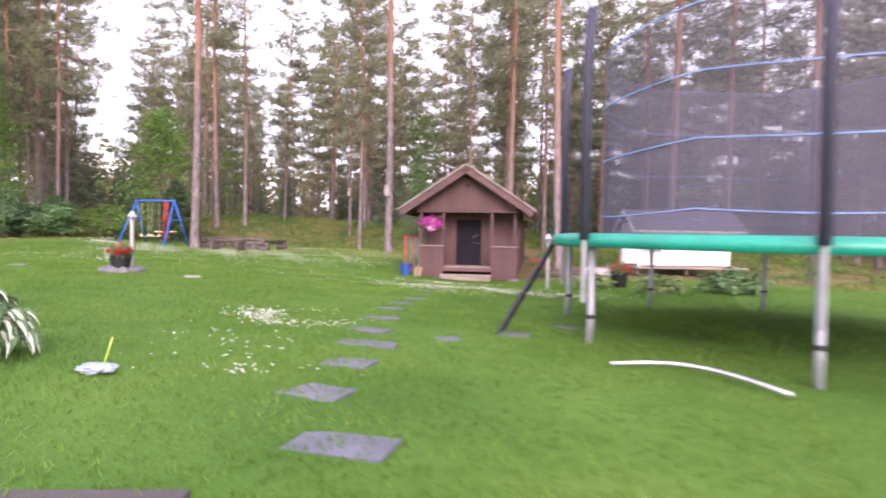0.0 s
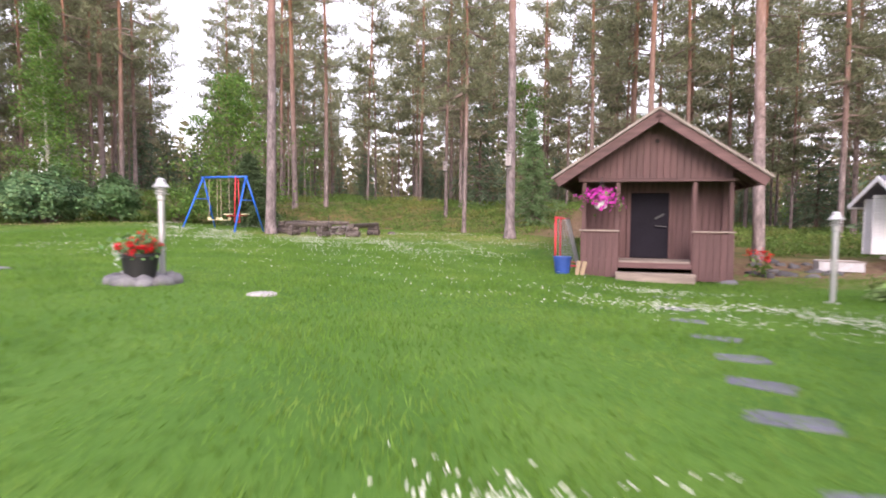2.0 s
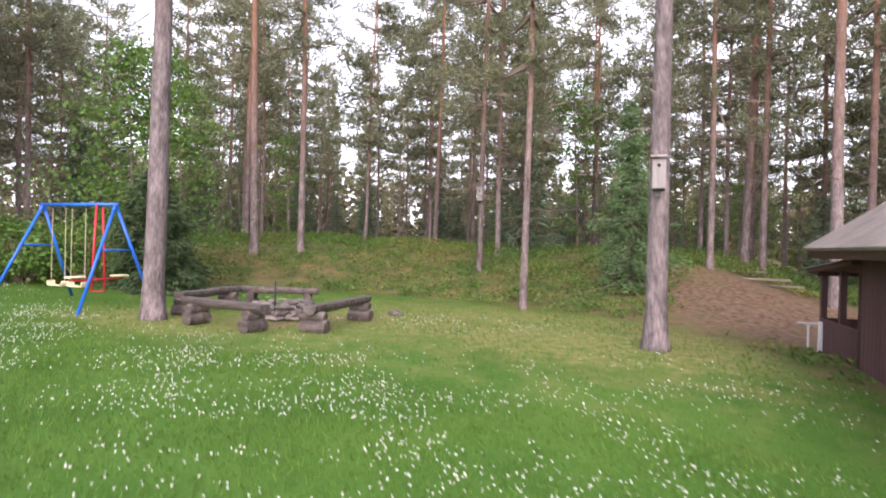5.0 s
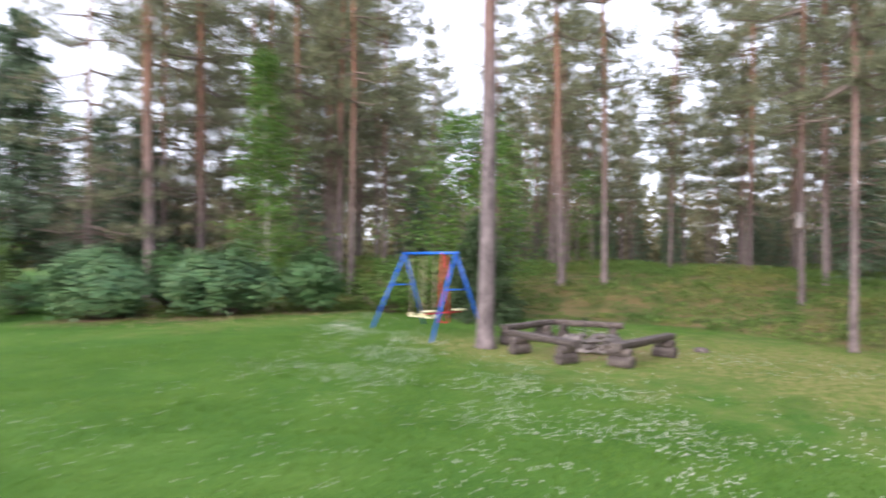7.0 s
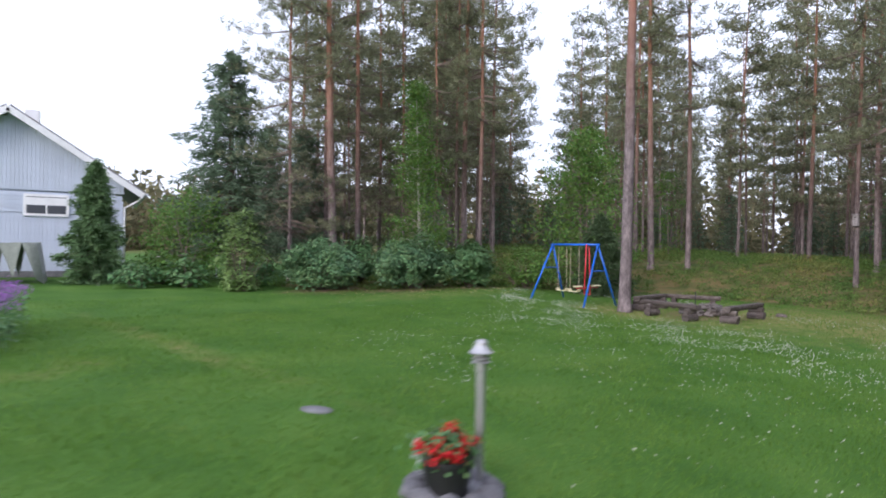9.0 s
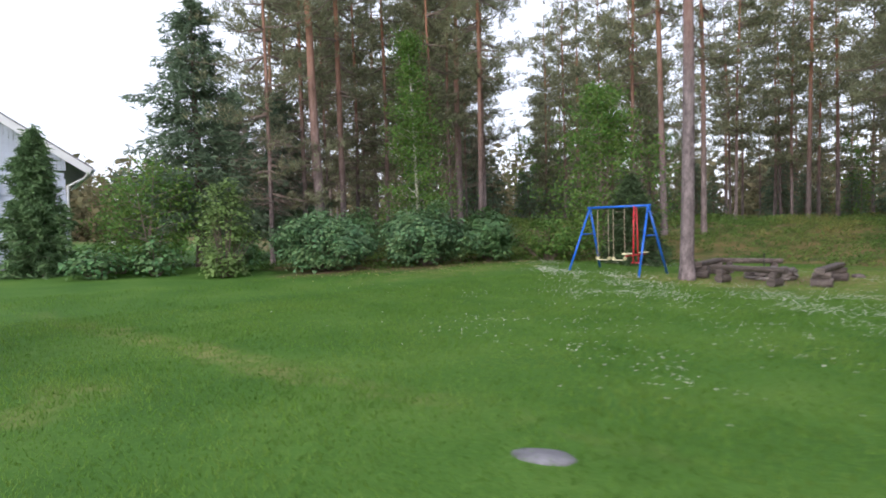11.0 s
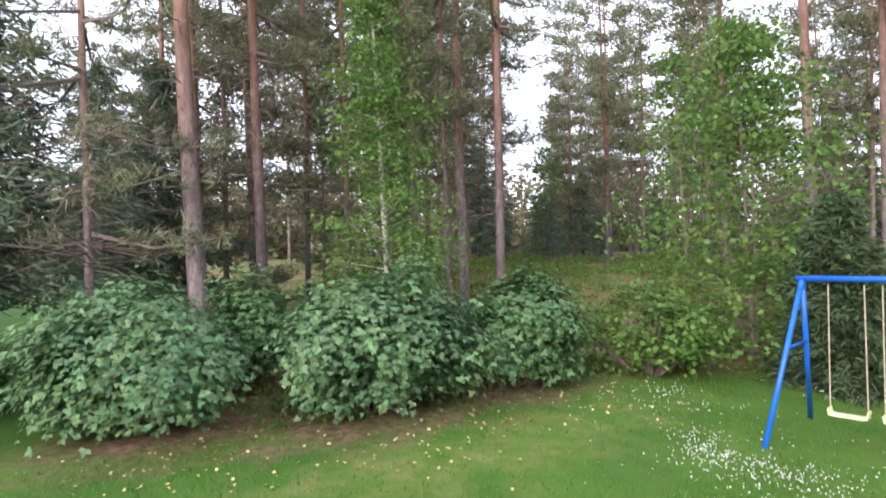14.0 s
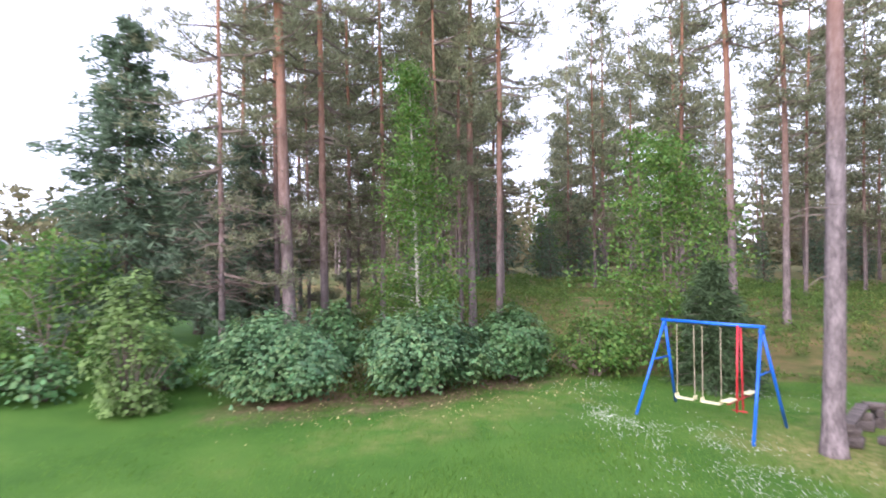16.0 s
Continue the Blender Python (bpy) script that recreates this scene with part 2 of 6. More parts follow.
def heights(x, y):
    x, y = np.asarray(x, float), np.asarray(y, float)
    cx, cy = np.clip(x, -45, 30), np.clip(y, -20, 45)
    z = -0.0134 - 0.0163 * cx - 0.0007 * cy
    for bx, by, wide, rise in SWELLS:
        z = z + rise * np.exp(-((x - bx) ** 2 + (y - by) ** 2) / (2 * wide * wide))
    d = lawn_distance(x, y)
    north = smooth01((y - 20) / 5) * smooth01((-1.5 - x) / 5)
    z = z + 1.05 * smooth01(d / 7.0) * north
    hum = 0.10 * np.sin(x * 0.9 + 1.3) * np.sin(y * 0.8 + 0.4) + 0.16 * np.sin(x * 0.37 + 2) * np.sin(y * 0.43)
    return z + hum * smooth01(d / 3.0)


def ground_z(x, y):
    return float(heights(np.array([x]), np.array([y]))[0])


def build_ground():
    near_x = np.arange(-34, 14.01, 0.3)
    near_y = np.arange(-6, 36.01, 0.3)
    far = np.array([3, 8, 16, 30, 60, 120, 300, 900, 2500.0])
    xs = np.concatenate([near_x[0] - far[::-1], near_x, near_x[-1] + far])
    ys = np.concatenate([near_y[0] - far[::-1], near_y, near_y[-1] + far])
    gx, gy = np.meshgrid(xs, ys)
    gz = heights(gx.ravel(), gy.ravel())
    me = bpy.data.meshes.new("ground")
    w, h = len(xs), len(ys)
    i = np.arange(w * h).reshape(h, w)
    f = np.stack([i[:-1, :-1], i[:-1, 1:], i[1:, 1:], i[1:, :-1]], axis=-1).reshape(-1, 4)
    me.from_pydata(np.stack([gx.ravel(), gy.ravel(), gz], axis=1).tolist(), [], f.tolist())
    d = lawn_distance(gx.ravel(), gy.ravel())
    x, y = gx.ravel(), gy.ravel()

    def put(name, v):
        me.attributes.new(name, "FLOAT", "POINT").data.foreach_set("value", np.asarray(v, np.float32))

    def spot(cx, cy, rx, ry, turn=0.0):
        c, s = math.cos(radians(turn)), math.sin(radians(turn))
        u, v = (x - cx) * c + (y - cy) * s, -(x - cx) * s + (y - cy) * c
        return np.exp(-((u / rx) ** 2 + (v / ry) ** 2))

    put("woods", smooth01((d + 0.35) / 0.9))
    put("dirt", np.clip(1.6 * spot(-3.3, 28.0, 2.6, 4.2, 20) + 1.4 * spot(2.3, 20.2, 2.4, 1.7) + 1.0 * spot(-19.3, 14.1, 0.75, 1.2) + 1.0 * spot(-18.2, 16.4, 0.7, 1.4) + 0.95 * spot(-18.2, 18.5, 0.7, 1.0) + 1.0 * spot(-10.9, 21.6, 0.9, 0.9), 0, 1))
    # dry patches, plus a long thin streak of sunlight painted as yellower grass
    put("dry_and_sunlit", np.clip(0.9 * spot(-5.5, 22.5, 2.2, 1.8) + 0.95 * spot(-8.4, 24.3, 3.4, 2.0) + 0.8 * spot(-12.2, 19.8, 1.3, 0.9) + 0.7 * spot(-10.8, 21.4, 2.3, 2.0) + 0.32 * spot(-16.6, 16.5, 0.9, 3.5) + 0.65 * spot(-11.4, 8.5, 4.2, 0.24, 16.2) + 0.6 * spot(-9.7, 7.25, 0.45, 0.3) + 0.4 * spot(2, 18.8, 3, 1.2) + 0.5 * spot(-9.3, 6.7, 0.4, 0.25) + 0.28 * spot(-7.5, 22.0, 4.5, 3.0), 0, 1))
    ob = new("ground", me)
    me.polygons.foreach_set("use_smooth", [True] * len(me.polygons))
    tagged(ob, "mown green lawn sloping gently into mossy forest floor", "ground", kind="structure")
    m = mat("lawn_and_forest_floor", (0.064, 0.142, 0.02), 0.9, dark=(0.034, 0.092, 0.013), light=(0.11, 0.19, 0.034), scale=0.7, fine=42, bump=0.8, depth=0.04, spec=0.15)
    n, l = m.node_tree.nodes, m.node_tree.links
    b = n["Principled BSDF"]
    col = b.inputs["Base Color"].links[0].from_socket
    tc = n.new("ShaderNodeTexCoord")
    # the first mask's yellow serves dry turf and the painted sun streak alike
    for name, a, c, scale in (("dry_and_sunlit", (0.13, 0.165, 0.036), (0.27, 0.24, 0.095), 7.0), ("woods", (0.07, 0.095, 0.026), (0.21, 0.15, 0.07), 1.3), ("dirt", (0.11, 0.065, 0.042), (0.26, 0.175, 0.115), 9.0)):
        at, nz, rp, mx, ad = n.new("ShaderNodeAttribute"), n.new("ShaderNodeTexNoise"), n.new("ShaderNodeValToRGB"), n.new("ShaderNodeMix"), n.new("ShaderNodeMath")
        at.attribute_name = name
        nz.inputs["Scale"].default_value, nz.inputs["Detail"].default_value = scale, 8
        l.new(tc.outputs["Object"], nz.inputs["Vector"])
        rp.color_ramp.elements[0].position, rp.color_ramp.elements[1].position = 0.35, 0.68
        rp.color_ramp.elements[0].color, rp.color_ramp.elements[1].color = (*a, 1), (*c, 1)
        l.new(nz.outputs["Fac"], rp.inputs["Fac"])
        mx.data_type = "RGBA"
        edge = n.new("ShaderNodeTexNoise")
        edge.inputs["Scale"].default_value, edge.inputs["Detail"].default_value = 2.2, 8
        l.new(tc.outputs["Object"], edge.inputs["Vector"])
        ad.operation = "MULTIPLY_ADD"
        ad.inputs[1].default_value = 1.0
        sh = n.new("ShaderNodeMapRange")
        sh.inputs["From Min"].default_value, sh.inputs["From Max"].default_value = 0.3, 0.7
        sh.inputs["To Min"].default_value, sh.inputs["To Max"].default_value = -0.35, 0.35
        l.new(edge.outputs["Fac"], sh.inputs["Value"])
        l.new(at.outputs["Fac"], ad.inputs[0])
        l.new(sh.outputs["Result"], ad.inputs[2])
        gate = n.new("ShaderNodeMath")
        gate.operation, gate.use_clamp = "MULTIPLY", True
        up = n.new("ShaderNodeMath")
        up.operation, up.use_clamp = "MULTIPLY", True
        up.inputs[1].default_value = 5.0
        l.new(at.outputs["Fac"], up.inputs[0])
        l.new(ad.outputs["Value"], gate.inputs[0])
        l.new(up.outputs["Value"], gate.inputs[1])
        l.new(gate.outputs["Value"], mx.inputs["Factor"])
        l.new(col, mx.inputs["A"])
        l.new(rp.outputs["Color"], mx.inputs["B"])
        col = mx.outputs["Result"]
    l.new(col, b.inputs["Base Color"])
    me.materials.append(m)
    return ob


build_ground()

# ---------------------------------------------------------------- trees


def trunk_mesh(bm, height, r, rng, lean=(0, 0), seg=9, flare=1.25, wob=0.06):
    k = 12
    pts, rad = [], []
    for i in range(k + 1):
        t = i / k
        pts.append((lean[0] * t * height + wob * math.sin(t * 5 + rng.uniform(0, 1)) * t * 2, lean[1] * t * height + wob * math.cos(t * 4.3 + rng.uniform(0, 1)) * t * 2, t * height - 0.15 * (i == 0)))
        rad.append(r * (1 - 0.85 * t) * (flare if i == 0 else 1))
    pts[1:1] = [(0, 0, 0.1), (0, 0, 0.3), (0, 0, 0.6)]
    rad[0] *= 1.12
    rad[1:1] = [r * (1 + (flare - 1) * 0.7), r * (1 + (flare - 1) * 0.25), r * 0.98]
    tube(bm, pts, rad, seg)
    return pts


def at_height(pts, z):
    for a, b in zip(pts, pts[1:]):
        if a[2] <= z <= b[2]:
            t = (z - a[2]) / (b[2] - a[2])
            return Vector(a).lerp(Vector(b), t)
    return Vector(pts[-1])


def pine(name, seed, height=18, r=0.17, crown=0.45, wide=2.2, dense=34, lean=(0, 0), dead=8, tuft=13, label="tall Scots pine with grey lower bark and orange upper trunk", where=Matrix(), flare=1.2, near=True, bark=M_BARK_WOOD):
    rng, nr = random.Random(seed), np.random.default_rng(seed)
    root = thing(name, where, label, "pine tree", "pines of the wood")
    bm = bmesh.new()
    pts = trunk_mesh(bm, height, r, rng, lean, flare=flare)
    part("trunk", bm, bark, root, smooth=True)
    bm = bmesh.new()
    cent, al = [], []
    whorls = max(6, dense // 4)
    for i in range(dense):
        t = crown + (1 - crown) * (int(i * whorls / dense) + 0.25 * rng.random()) / whorls
        z = t * height
        o = at_height(pts, z)
        k = (t - crown) / (1 - crown)
        ln = wide * (0.3 + 0.7 * math.sin(math.pi * min(1, 0.24 + 0.7 * k))) * rng.uniform(0.5, 1.15)
        a = rng.uniform(0, 2 * math.pi)
        rise = rng.uniform(-0.2, 0.2) + 0.55 * k * k
        d = Vector((math.cos(a), math.sin(a), rise))
        end = o + d * ln
        midp = o.lerp(end, 0.5) + Vector((0, 0, -0.1 * ln))
        tube(bm, [o, midp, end], [0.035 * (1.2 - k) + 0.012, 0.02, 0.006], 4, cap=False)
        n = int(tuft * 0.8 * (0.6 + ln / wide))
        for j in range(n):
            s = rng.uniform(0.3, 1.05)
            p = o.lerp(end, s)
            side = rng.gauss(0, 0.12 + 0.17 * ln * s)
            cent.append((p.x - d.y * side + rng.gauss(0, 0.1), p.y + d.x * side + rng.gauss(0, 0.1), p.z + rng.gauss(0.03, 0.1) - 0.08 * (1 - s) * ln))
            al.append((d.x * 0.5 - d.y * side * 0.6, d.y * 0.5 + d.x * side * 0.6, 0.7))
    for i in range(dead):
        z = height * rng.uniform(0.12, crown)
        o = at_height(pts, z)
        a = rng.uniform(0, 2 * math.pi)
        ln = rng.uniform(0.4, 1.5)
        e = o + Vector((math.cos(a) * ln, math.sin(a) * ln, rng.uniform(-0.5, 0.3) * ln))
        tube(bm, [o, o.lerp(e, 0.6) + Vector((0, 0, 0.06)), e], [0.013, 0.008, 0.003], 3, cap=False)
    tagged(part("branchwork", bm, M_TWIG, root), kind="stuff")
    c, al = np.array(cent), np.array(al)
    q = [needles(c + nr.normal(size=c.shape) * (0.07 if near else 0.13), nr, 0.27 if near else 0.42, 0.034 if near else 0.085, up=0.8, along=al) for _ in range(15 if near else 6)]
    tagged(link("crown", tris_mesh("crown", np.concatenate(q)), M_NEEDLE, root, "grey-green needle crown"), kind="stuff")
    n = 20 * dead
    z = height * nr.uniform(0.14, crown + 0.15, n)
    rad = nr.uniform(0.1, 1.25, n)
    az = nr.choice(nr.uniform(0, 6.283, dead + 4), n) + nr.normal(0, 0.12, n)
    tw = np.stack([lean[0] * z + rad * np.cos(az), lean[1] * z + rad * np.sin(az), z], axis=1)
    out = np.stack([np.cos(az), np.sin(az), np.full(n, -0.2)], axis=1)
    tagged(link("dead_brush", quads_mesh("dead_brush", leaves(tw, nr, 0.5, 0.02, up=0.5, along=out * 1.3)), M_TWIG, root, "fine dead grey twigs"), kind="stuff")
    return root


def spruce(name, seed, height=8, r=0.11, wide=1.9, start=0.06, rows=26, fine=1.0, label="dark green spruce with drooping branches", where=Matrix(), leaf=M_SPRUCE, dens=1.0, taper=0.8, rough=0.8):
    rng, nr = random.Random(seed), np.random.default_rng(seed)
    root = thing(name, where, label, "spruce tree", "spruces")
    bm = bmesh.new()
    pts = trunk_mesh(bm, height, r, rng)
    part("trunk", bm, M_BARK_SPRUCE, root, smooth=True)
    bm = bmesh.new()
    cent, al = [], []
    for i in range(rows):
        t = start + (1 - start) * i / rows
        ring = wide * (1 - t) ** taper * rng.uniform(rough, 1.1) + 0.1
        turn = rng.uniform(0, 6.283)
        for j in range(7 if t < 0.8 else 5):
            a = turn + 6.283 * j / 7 + rng.uniform(-0.3, 0.3)
            ln = ring * rng.uniform(0.5, 1.15)
            o = at_height(pts, t * height + rng.uniform(-0.1, 0.1))
            e = o + Vector((math.cos(a) * ln, math.sin(a) * ln, (-0.3 + 0.45 * t) * ln))
            midp = o.lerp(e, 0.5) + Vector((0, 0, -0.03 * ln))
            tube(bm, [o, midp, e], [0.02, 0.012, 0.004], 3, cap=False)
            for k in range(int((3 + 10 * ln / wide) * dens)):
                s = rng.uniform(0.22, 1.03)
                p = o.lerp(e, s)
                side = (1.05 - s) * 0.4 * ln + 0.04
                cent.append((p.x - math.sin(a) * rng.uniform(-side, side), p.y + math.cos(a) * rng.uniform(-side, side), p.z - abs(rng.gauss(0, 0.09)) * min(1.5, ln)))
                al.append((math.cos(a) * 1.2, math.sin(a) * 1.2, -0.45))
    tagged(part("branchwork", bm, M_TWIG, root), kind="stuff")
    c, al = np.array(cent), np.array(al)
    big = min(1.25, max(1.0, (height / 5.0) ** 0.6))
    q = [leaves(c + nr.normal(size=c.shape) * 0.06 * big, nr, 0.32 * big * fine, 0.06 * big * fine, up=0.6, along=al) for _ in range(4)]
    tagged(link("crown", quads_mesh("crown", np.concatenate(q)), leaf, root), kind="stuff")
    return root


def broadleaf(name, seed, height=6, r=0.07, wide=1.6, start=0.12, clumps=60, per=46, size=0.15, label="young broad-leaved tree with fresh green leaves", where=Matrix(), stems=1, bark=M_TWIG, leaf=M_LEAF, cone=False):
    rng, nr = random.Random(seed), np.random.default_rng(seed)
    root = thing(name, where, label, "tree", "broad-leaved trees")
    bm = bmesh.new()
    cent = []
    for s in range(stems):
        b = Vector((rng.uniform(-0.2, 0.2), rng.uniform(-0.2, 0.2), -0.1)) * (stems > 1)
        top = Vector((rng.uniform(-0.4, 0.4) * stems ** 0.5, rng.uniform(-0.4, 0.4) * stems ** 0.5, height * rng.uniform(0.85, 1)))
        tube(bm, [b - Vector((0, 0, 0.1)), b.lerp(top, 0.3), b.lerp(top, 0.65), top], [r, r * 0.8, r * 0.5, 0.01], 6)
        for i in range(clumps // stems):
            t = start + (1 - start) * rng.random() ** (1.4 if cone else 0.9)
            o = b.lerp(top, t)
            a = rng.uniform(0, 6.283)
            girth = min(1.0, 0.55 + 3.0 * (t - start)) * (1.05 - t) ** 0.75 if cone else math.sin(math.pi * min(0.97, 0.18 + 0.8 * t)) ** 0.7
            ln = wide * girth * rng.uniform(0.3, 1.1)
            e = o + Vector((math.cos(a) * ln, math.sin(a) * ln, rng.uniform(-0.05, 0.5) * ln))
            tube(bm, [o, e], [0.014, 0.004], 3, cap=False)
            puff = (0.2 + 0.18 * ln, 0.2 + 0.18 * ln, 0.1 + 0.04 * ln) if cone else (0.26 * wide / 1.6 + 0.05, 0.26 * wide / 1.6 + 0.05, 0.17)
            cent.append(np.array(e)[None] + nr.normal(size=(per, 3)) * puff)
            cent.append(np.array(o.lerp(e, 0.6))[None] + nr.normal(size=(per // 3, 3)) * 0.2)
    part("trunk", bm, bark, root)
    c = np.concatenate(cent)
    c = c[c[:, 2] > 0.05]
    link("crown", quads_mesh("crown", leaves(c, nr, size, size * 0.62, droop=0.35, up=0.5)), leaf, root)
    return root


def put(x, y, rz=0.0, dz=0.0):
    return pose(x, y, ground_z(x, y) + dz, 0, 0, rz)


def scaled(ob, m, s):
    c = copy_thing(ob, m)
    c.matrix_basis = m @ Matrix.Diagonal((s, s, s, 1))
    return c


# the pines that stand out by the lawn
pine("pine_tree", 11, 19, 0.165, 0.5, 2.4, 30, lean=(0.012, 0.0), dead=5, where=put(-12.28, 19.98), label="tall pine with grey scaly trunk beside the log benches", flare=1.3, bark=M_BARK)
pine("pine_tree", 12, 19, 0.14, 0.52, 2.4, 30, lean=(-0.005, 0.0), dead=4, where=put(-5.14, 22.19), label="tall pine with grey trunk carrying a nest box", flare=1.45, bark=M_BARK)

# pines in the wood, a few forms repeated
PINE_FORMS = [
    dict(seed=21, height=17, r=0.115, crown=0.38, wide=2.2, dense=40),
    dict(seed=22, height=19, r=0.14, crown=0.46, wide=2.4, dense=38, lean=(0.02, 0)),
    dict(seed=23, height=16, r=0.085, crown=0.3, wide=2.0, dense=44, lean=(-0.02, 0.01)),
    dict(seed=24, height=18, r=0.105, crown=0.22, wide=2.1, dense=54, dead=18, label="pine with dead grey lower branches and orange upper trunk"),
    dict(seed=25, height=15, r=0.08, crown=0.34, wide=1.9, dense=42, lean=(0.0, 0.02)),
    dict(seed=26, height=13, r=0.07, crown=0.1, wide=1.6, dense=52, dead=4, label="young bushy pine with needles almost to the ground"),
    dict(seed=27, height=19, r=0.185, crown=0.44, wide=2.4, dense=40, lean=(0.035, 0.0), dead=10),
    dict(seed=28, height=15, r=0.085, crown=0.15, wide=2.4, dense=56, dead=30, label="pine with drooping grey boughs and dead lower branches"),
    dict(seed=29, height=19, r=0.14, crown=0.34, wide=2.4, dense=50, dead=34, lean=(0.03, 0), label="pine wrapped in dead grey-brown twigs"),
]
FIXED = [(-30.3, 16.3, 3), (-32.2, 17.7, 0), (-26.2, 25.0, 3), (-36.5, 28.5, 0), (-18.6, 28.0, 1), (-17.45, 28.9, 0), (-8.4, 25.7, 4), (-11.6, 30.2, 2), (-23.7, 13.9, 7), (-23.4, 15.6, 6), (-25.7, 17.5, 8), (-23.25, 20.0, 4), (-24.2, 22.1, 1), (-22.3, 21.7, 0), (-24.6, 21.95, 4), (1.25, 21.8, 1), (-4.9, 36.6, 1), (-4.3, 34.7, 0), (-2.7, 29.9, 1), (-7.0, 42.9, 0), (-13.4, 35.5, 3), (4.6, 23.6, 1), (-30.5, 26.8, 0), (-31.2, 24.6, 3), (-28.6, 23.3, 3), (-27.5, 20.5, 3), (-28.8, 18.2, 5), (-26.9, 16.4, 3), (-30.6, 20.6, 3), (-33.2, 22.3, 5), (-33.8, 27.4, 3), (-36.4, 24.8, 0), (-32.0, 18.4, 3), (-35.5, 20.4, 3), (-38.5, 28.0, 3), (-20.5, 36.5, 2), (-25.5, 35.0, 4), (-1.8, 33.0, 0), (-0.5, 38.0, 3), (-5.2, 46.0, 1), (3.4, 29.5, 3), (6.5, 27.5, 0), (9.0, 25.0, 1), (12.0, 28.0, 3), (8.0, 33.0, 0), (13.5, 23.5, 0), (16.5, 30.0, 1)]
# open lanes in the wood where the sky shows: a place, its bearing and half its breadth in degrees
GLADES = ((0.0, 8.0, -36.6, 1.5), (1.0, 6.0, -50.4, 1.3), (4.5, 2.7, -22.5, 0.9), (-4.1, 14.0, -56.2, 1.5), (3.7, 3.4, -49.4, 1.0))
forms = {}
rng = random.Random(5)
spots = [(x, y) for x, y, _ in FIXED]


def plant(x, y, k, s):
    m = put(x, y, rng.uniform(0, 360))
    near = math.hypot(x + 8, y - 11) < 23
    if (k, near) not in forms:
        forms[k, near] = pine("pine_tree", where=m, near=near, **PINE_FORMS[k])
        forms[k, near].matrix_basis = m @ Matrix.Diagonal((s, s, s, 1))
    else:
        scaled(forms[k, near], m, s)


for x, y, k in FIXED:
    plant(x, y, k, 1.0)
tries = 0
while len(spots) < 232 and tries < 9000:
    tries += 1
    x, y = rng.uniform(-60, 40), rng.uniform(12, 76)
    d = float(lawn_distance(np.array([x]), np.array([y]))[0])
    if d < 3.5 or y < 7 + 0.42 * (-x - 0.9) or (-4 < x < 8 and y < 26) or (x > 8 and y < 22):
        continue
    if -27 < x < -16 and y < 29:
        continue
    if any(abs(math.degrees(math.atan2(x - a, y - b)) - c) < w for a, b, c, w in GLADES) and y < 58:
        continue
    gap = 2.6 if y < 50 else 3.2
    if any((x - a) ** 2 + (y - b) ** 2 < gap * gap for a, b in spots):
        continue
    spots.append((x, y))
    plant(x, y, rng.choice((0, 0, 1, 2, 3, 3, 4, 5)), rng.uniform(0.8, 1.12))

# the dark spruces and young trees at the wood's edge
spruce("spruce_tree", 31, 2.7, 0.06, 1.15, where=put(-15.75, 22.5), label="small dense dark spruce behind the swing", rows=34, dens=3.2, fine=0.55, leaf=M_SPRUCE_DARK)
sp = spruce("spruce_tree", 32, 9.2, 0.2, 3.5, start=0.18, rows=30, taper=0.66, rough=0.5, where=put(-25.6, 12.1), label="large dark spruce with wide drooping branches", dens=3.6, fine=0.72)
scaled(sp, put(-31.0, 14.9, 70), 0.8)
scaled(sp, put(-28.4, 15.9, 140), 0.75)
M_ARBOR = mat("garden_conifer_needles", (0.115, 0.19, 0.08), 0.7, scale=0.8, fine=4, bump=0, island=0.35, through_light=0.15, spec=0.2)
spruce("spruce_tree", 33, 4.3, 0.08, 1.25, start=0.02, rows=30, where=put(-25.0, 7.4), label="clipped cone-shaped green spruce beside the grey house", leaf=M_ARBOR, dens=3.6, fine=0.75)
broadleaf("rowan_tree", 41, 6.2, 0.04, 2.15, 0.05, 128, 58, size=0.12, where=put(-17.3, 23.2), stems=2, cone=True, label="bushy young rowan with bright green leaves")
broadleaf("birch_tree", 42, 8.4, 0.07, 1.35, 0.05, 150, 70, size=0.105, cone=True, where=put(-22.25, 18.85), label="slender green birch between the pines", bark=M_BIRCH)
y1 = broadleaf("birch_tree", 43, 6.5, 0.05, 1.4, 0.1, 40, 32, size=0.15, where=put(-21.5, 27.5), label="young green birch in the wood")
spruce("spruce_tree", 35, 4.6, 0.06, 1.15, start=0.04, rows=26, dens=2.2, fine=0.5, where=put(-6.9, 28.8), label="small bushy green spruce at the edge of the wood", leaf=M_ARBOR, rough=0.5)
y2 = spruce("spruce_tree", 34, 5.0, 0.08, 1.5, rows=15, dens=0.5, fine=1.2, where=put(-27, 22), label="young dark spruce under the pines")
y3 = broadleaf("willow_bush", 44, 3.0, 0.03, 1.5, 0.1, 60, 40, size=0.12, stems=4, where=put(-28.3, 10.6), label="light green leafy bush beside the house")
scaled(y3, put(-26.4, 11.0, 60), 0.8)
scaled(y3, put(-24.3, 10.3, 130), 1.1)
for i in range(95):
    for _ in range(60):
        x, y = rng.uniform(-55, 32), rng.uniform(14, 75)
        d = float(lawn_distance(np.array([x]), np.array([y]))[0])
        if d > (9 if y > 20 else 5) and y > 9 + 0.5 * (-x - 0.9) and not (-6 < x < 8 and y < 30) and not (-27 < x < -16 and y < 29):
            break
    scaled(y1 if i % 3 == 0 else y2, put(x, y, rng.uniform(0, 360)), rng.uniform(0.6, 1.35))

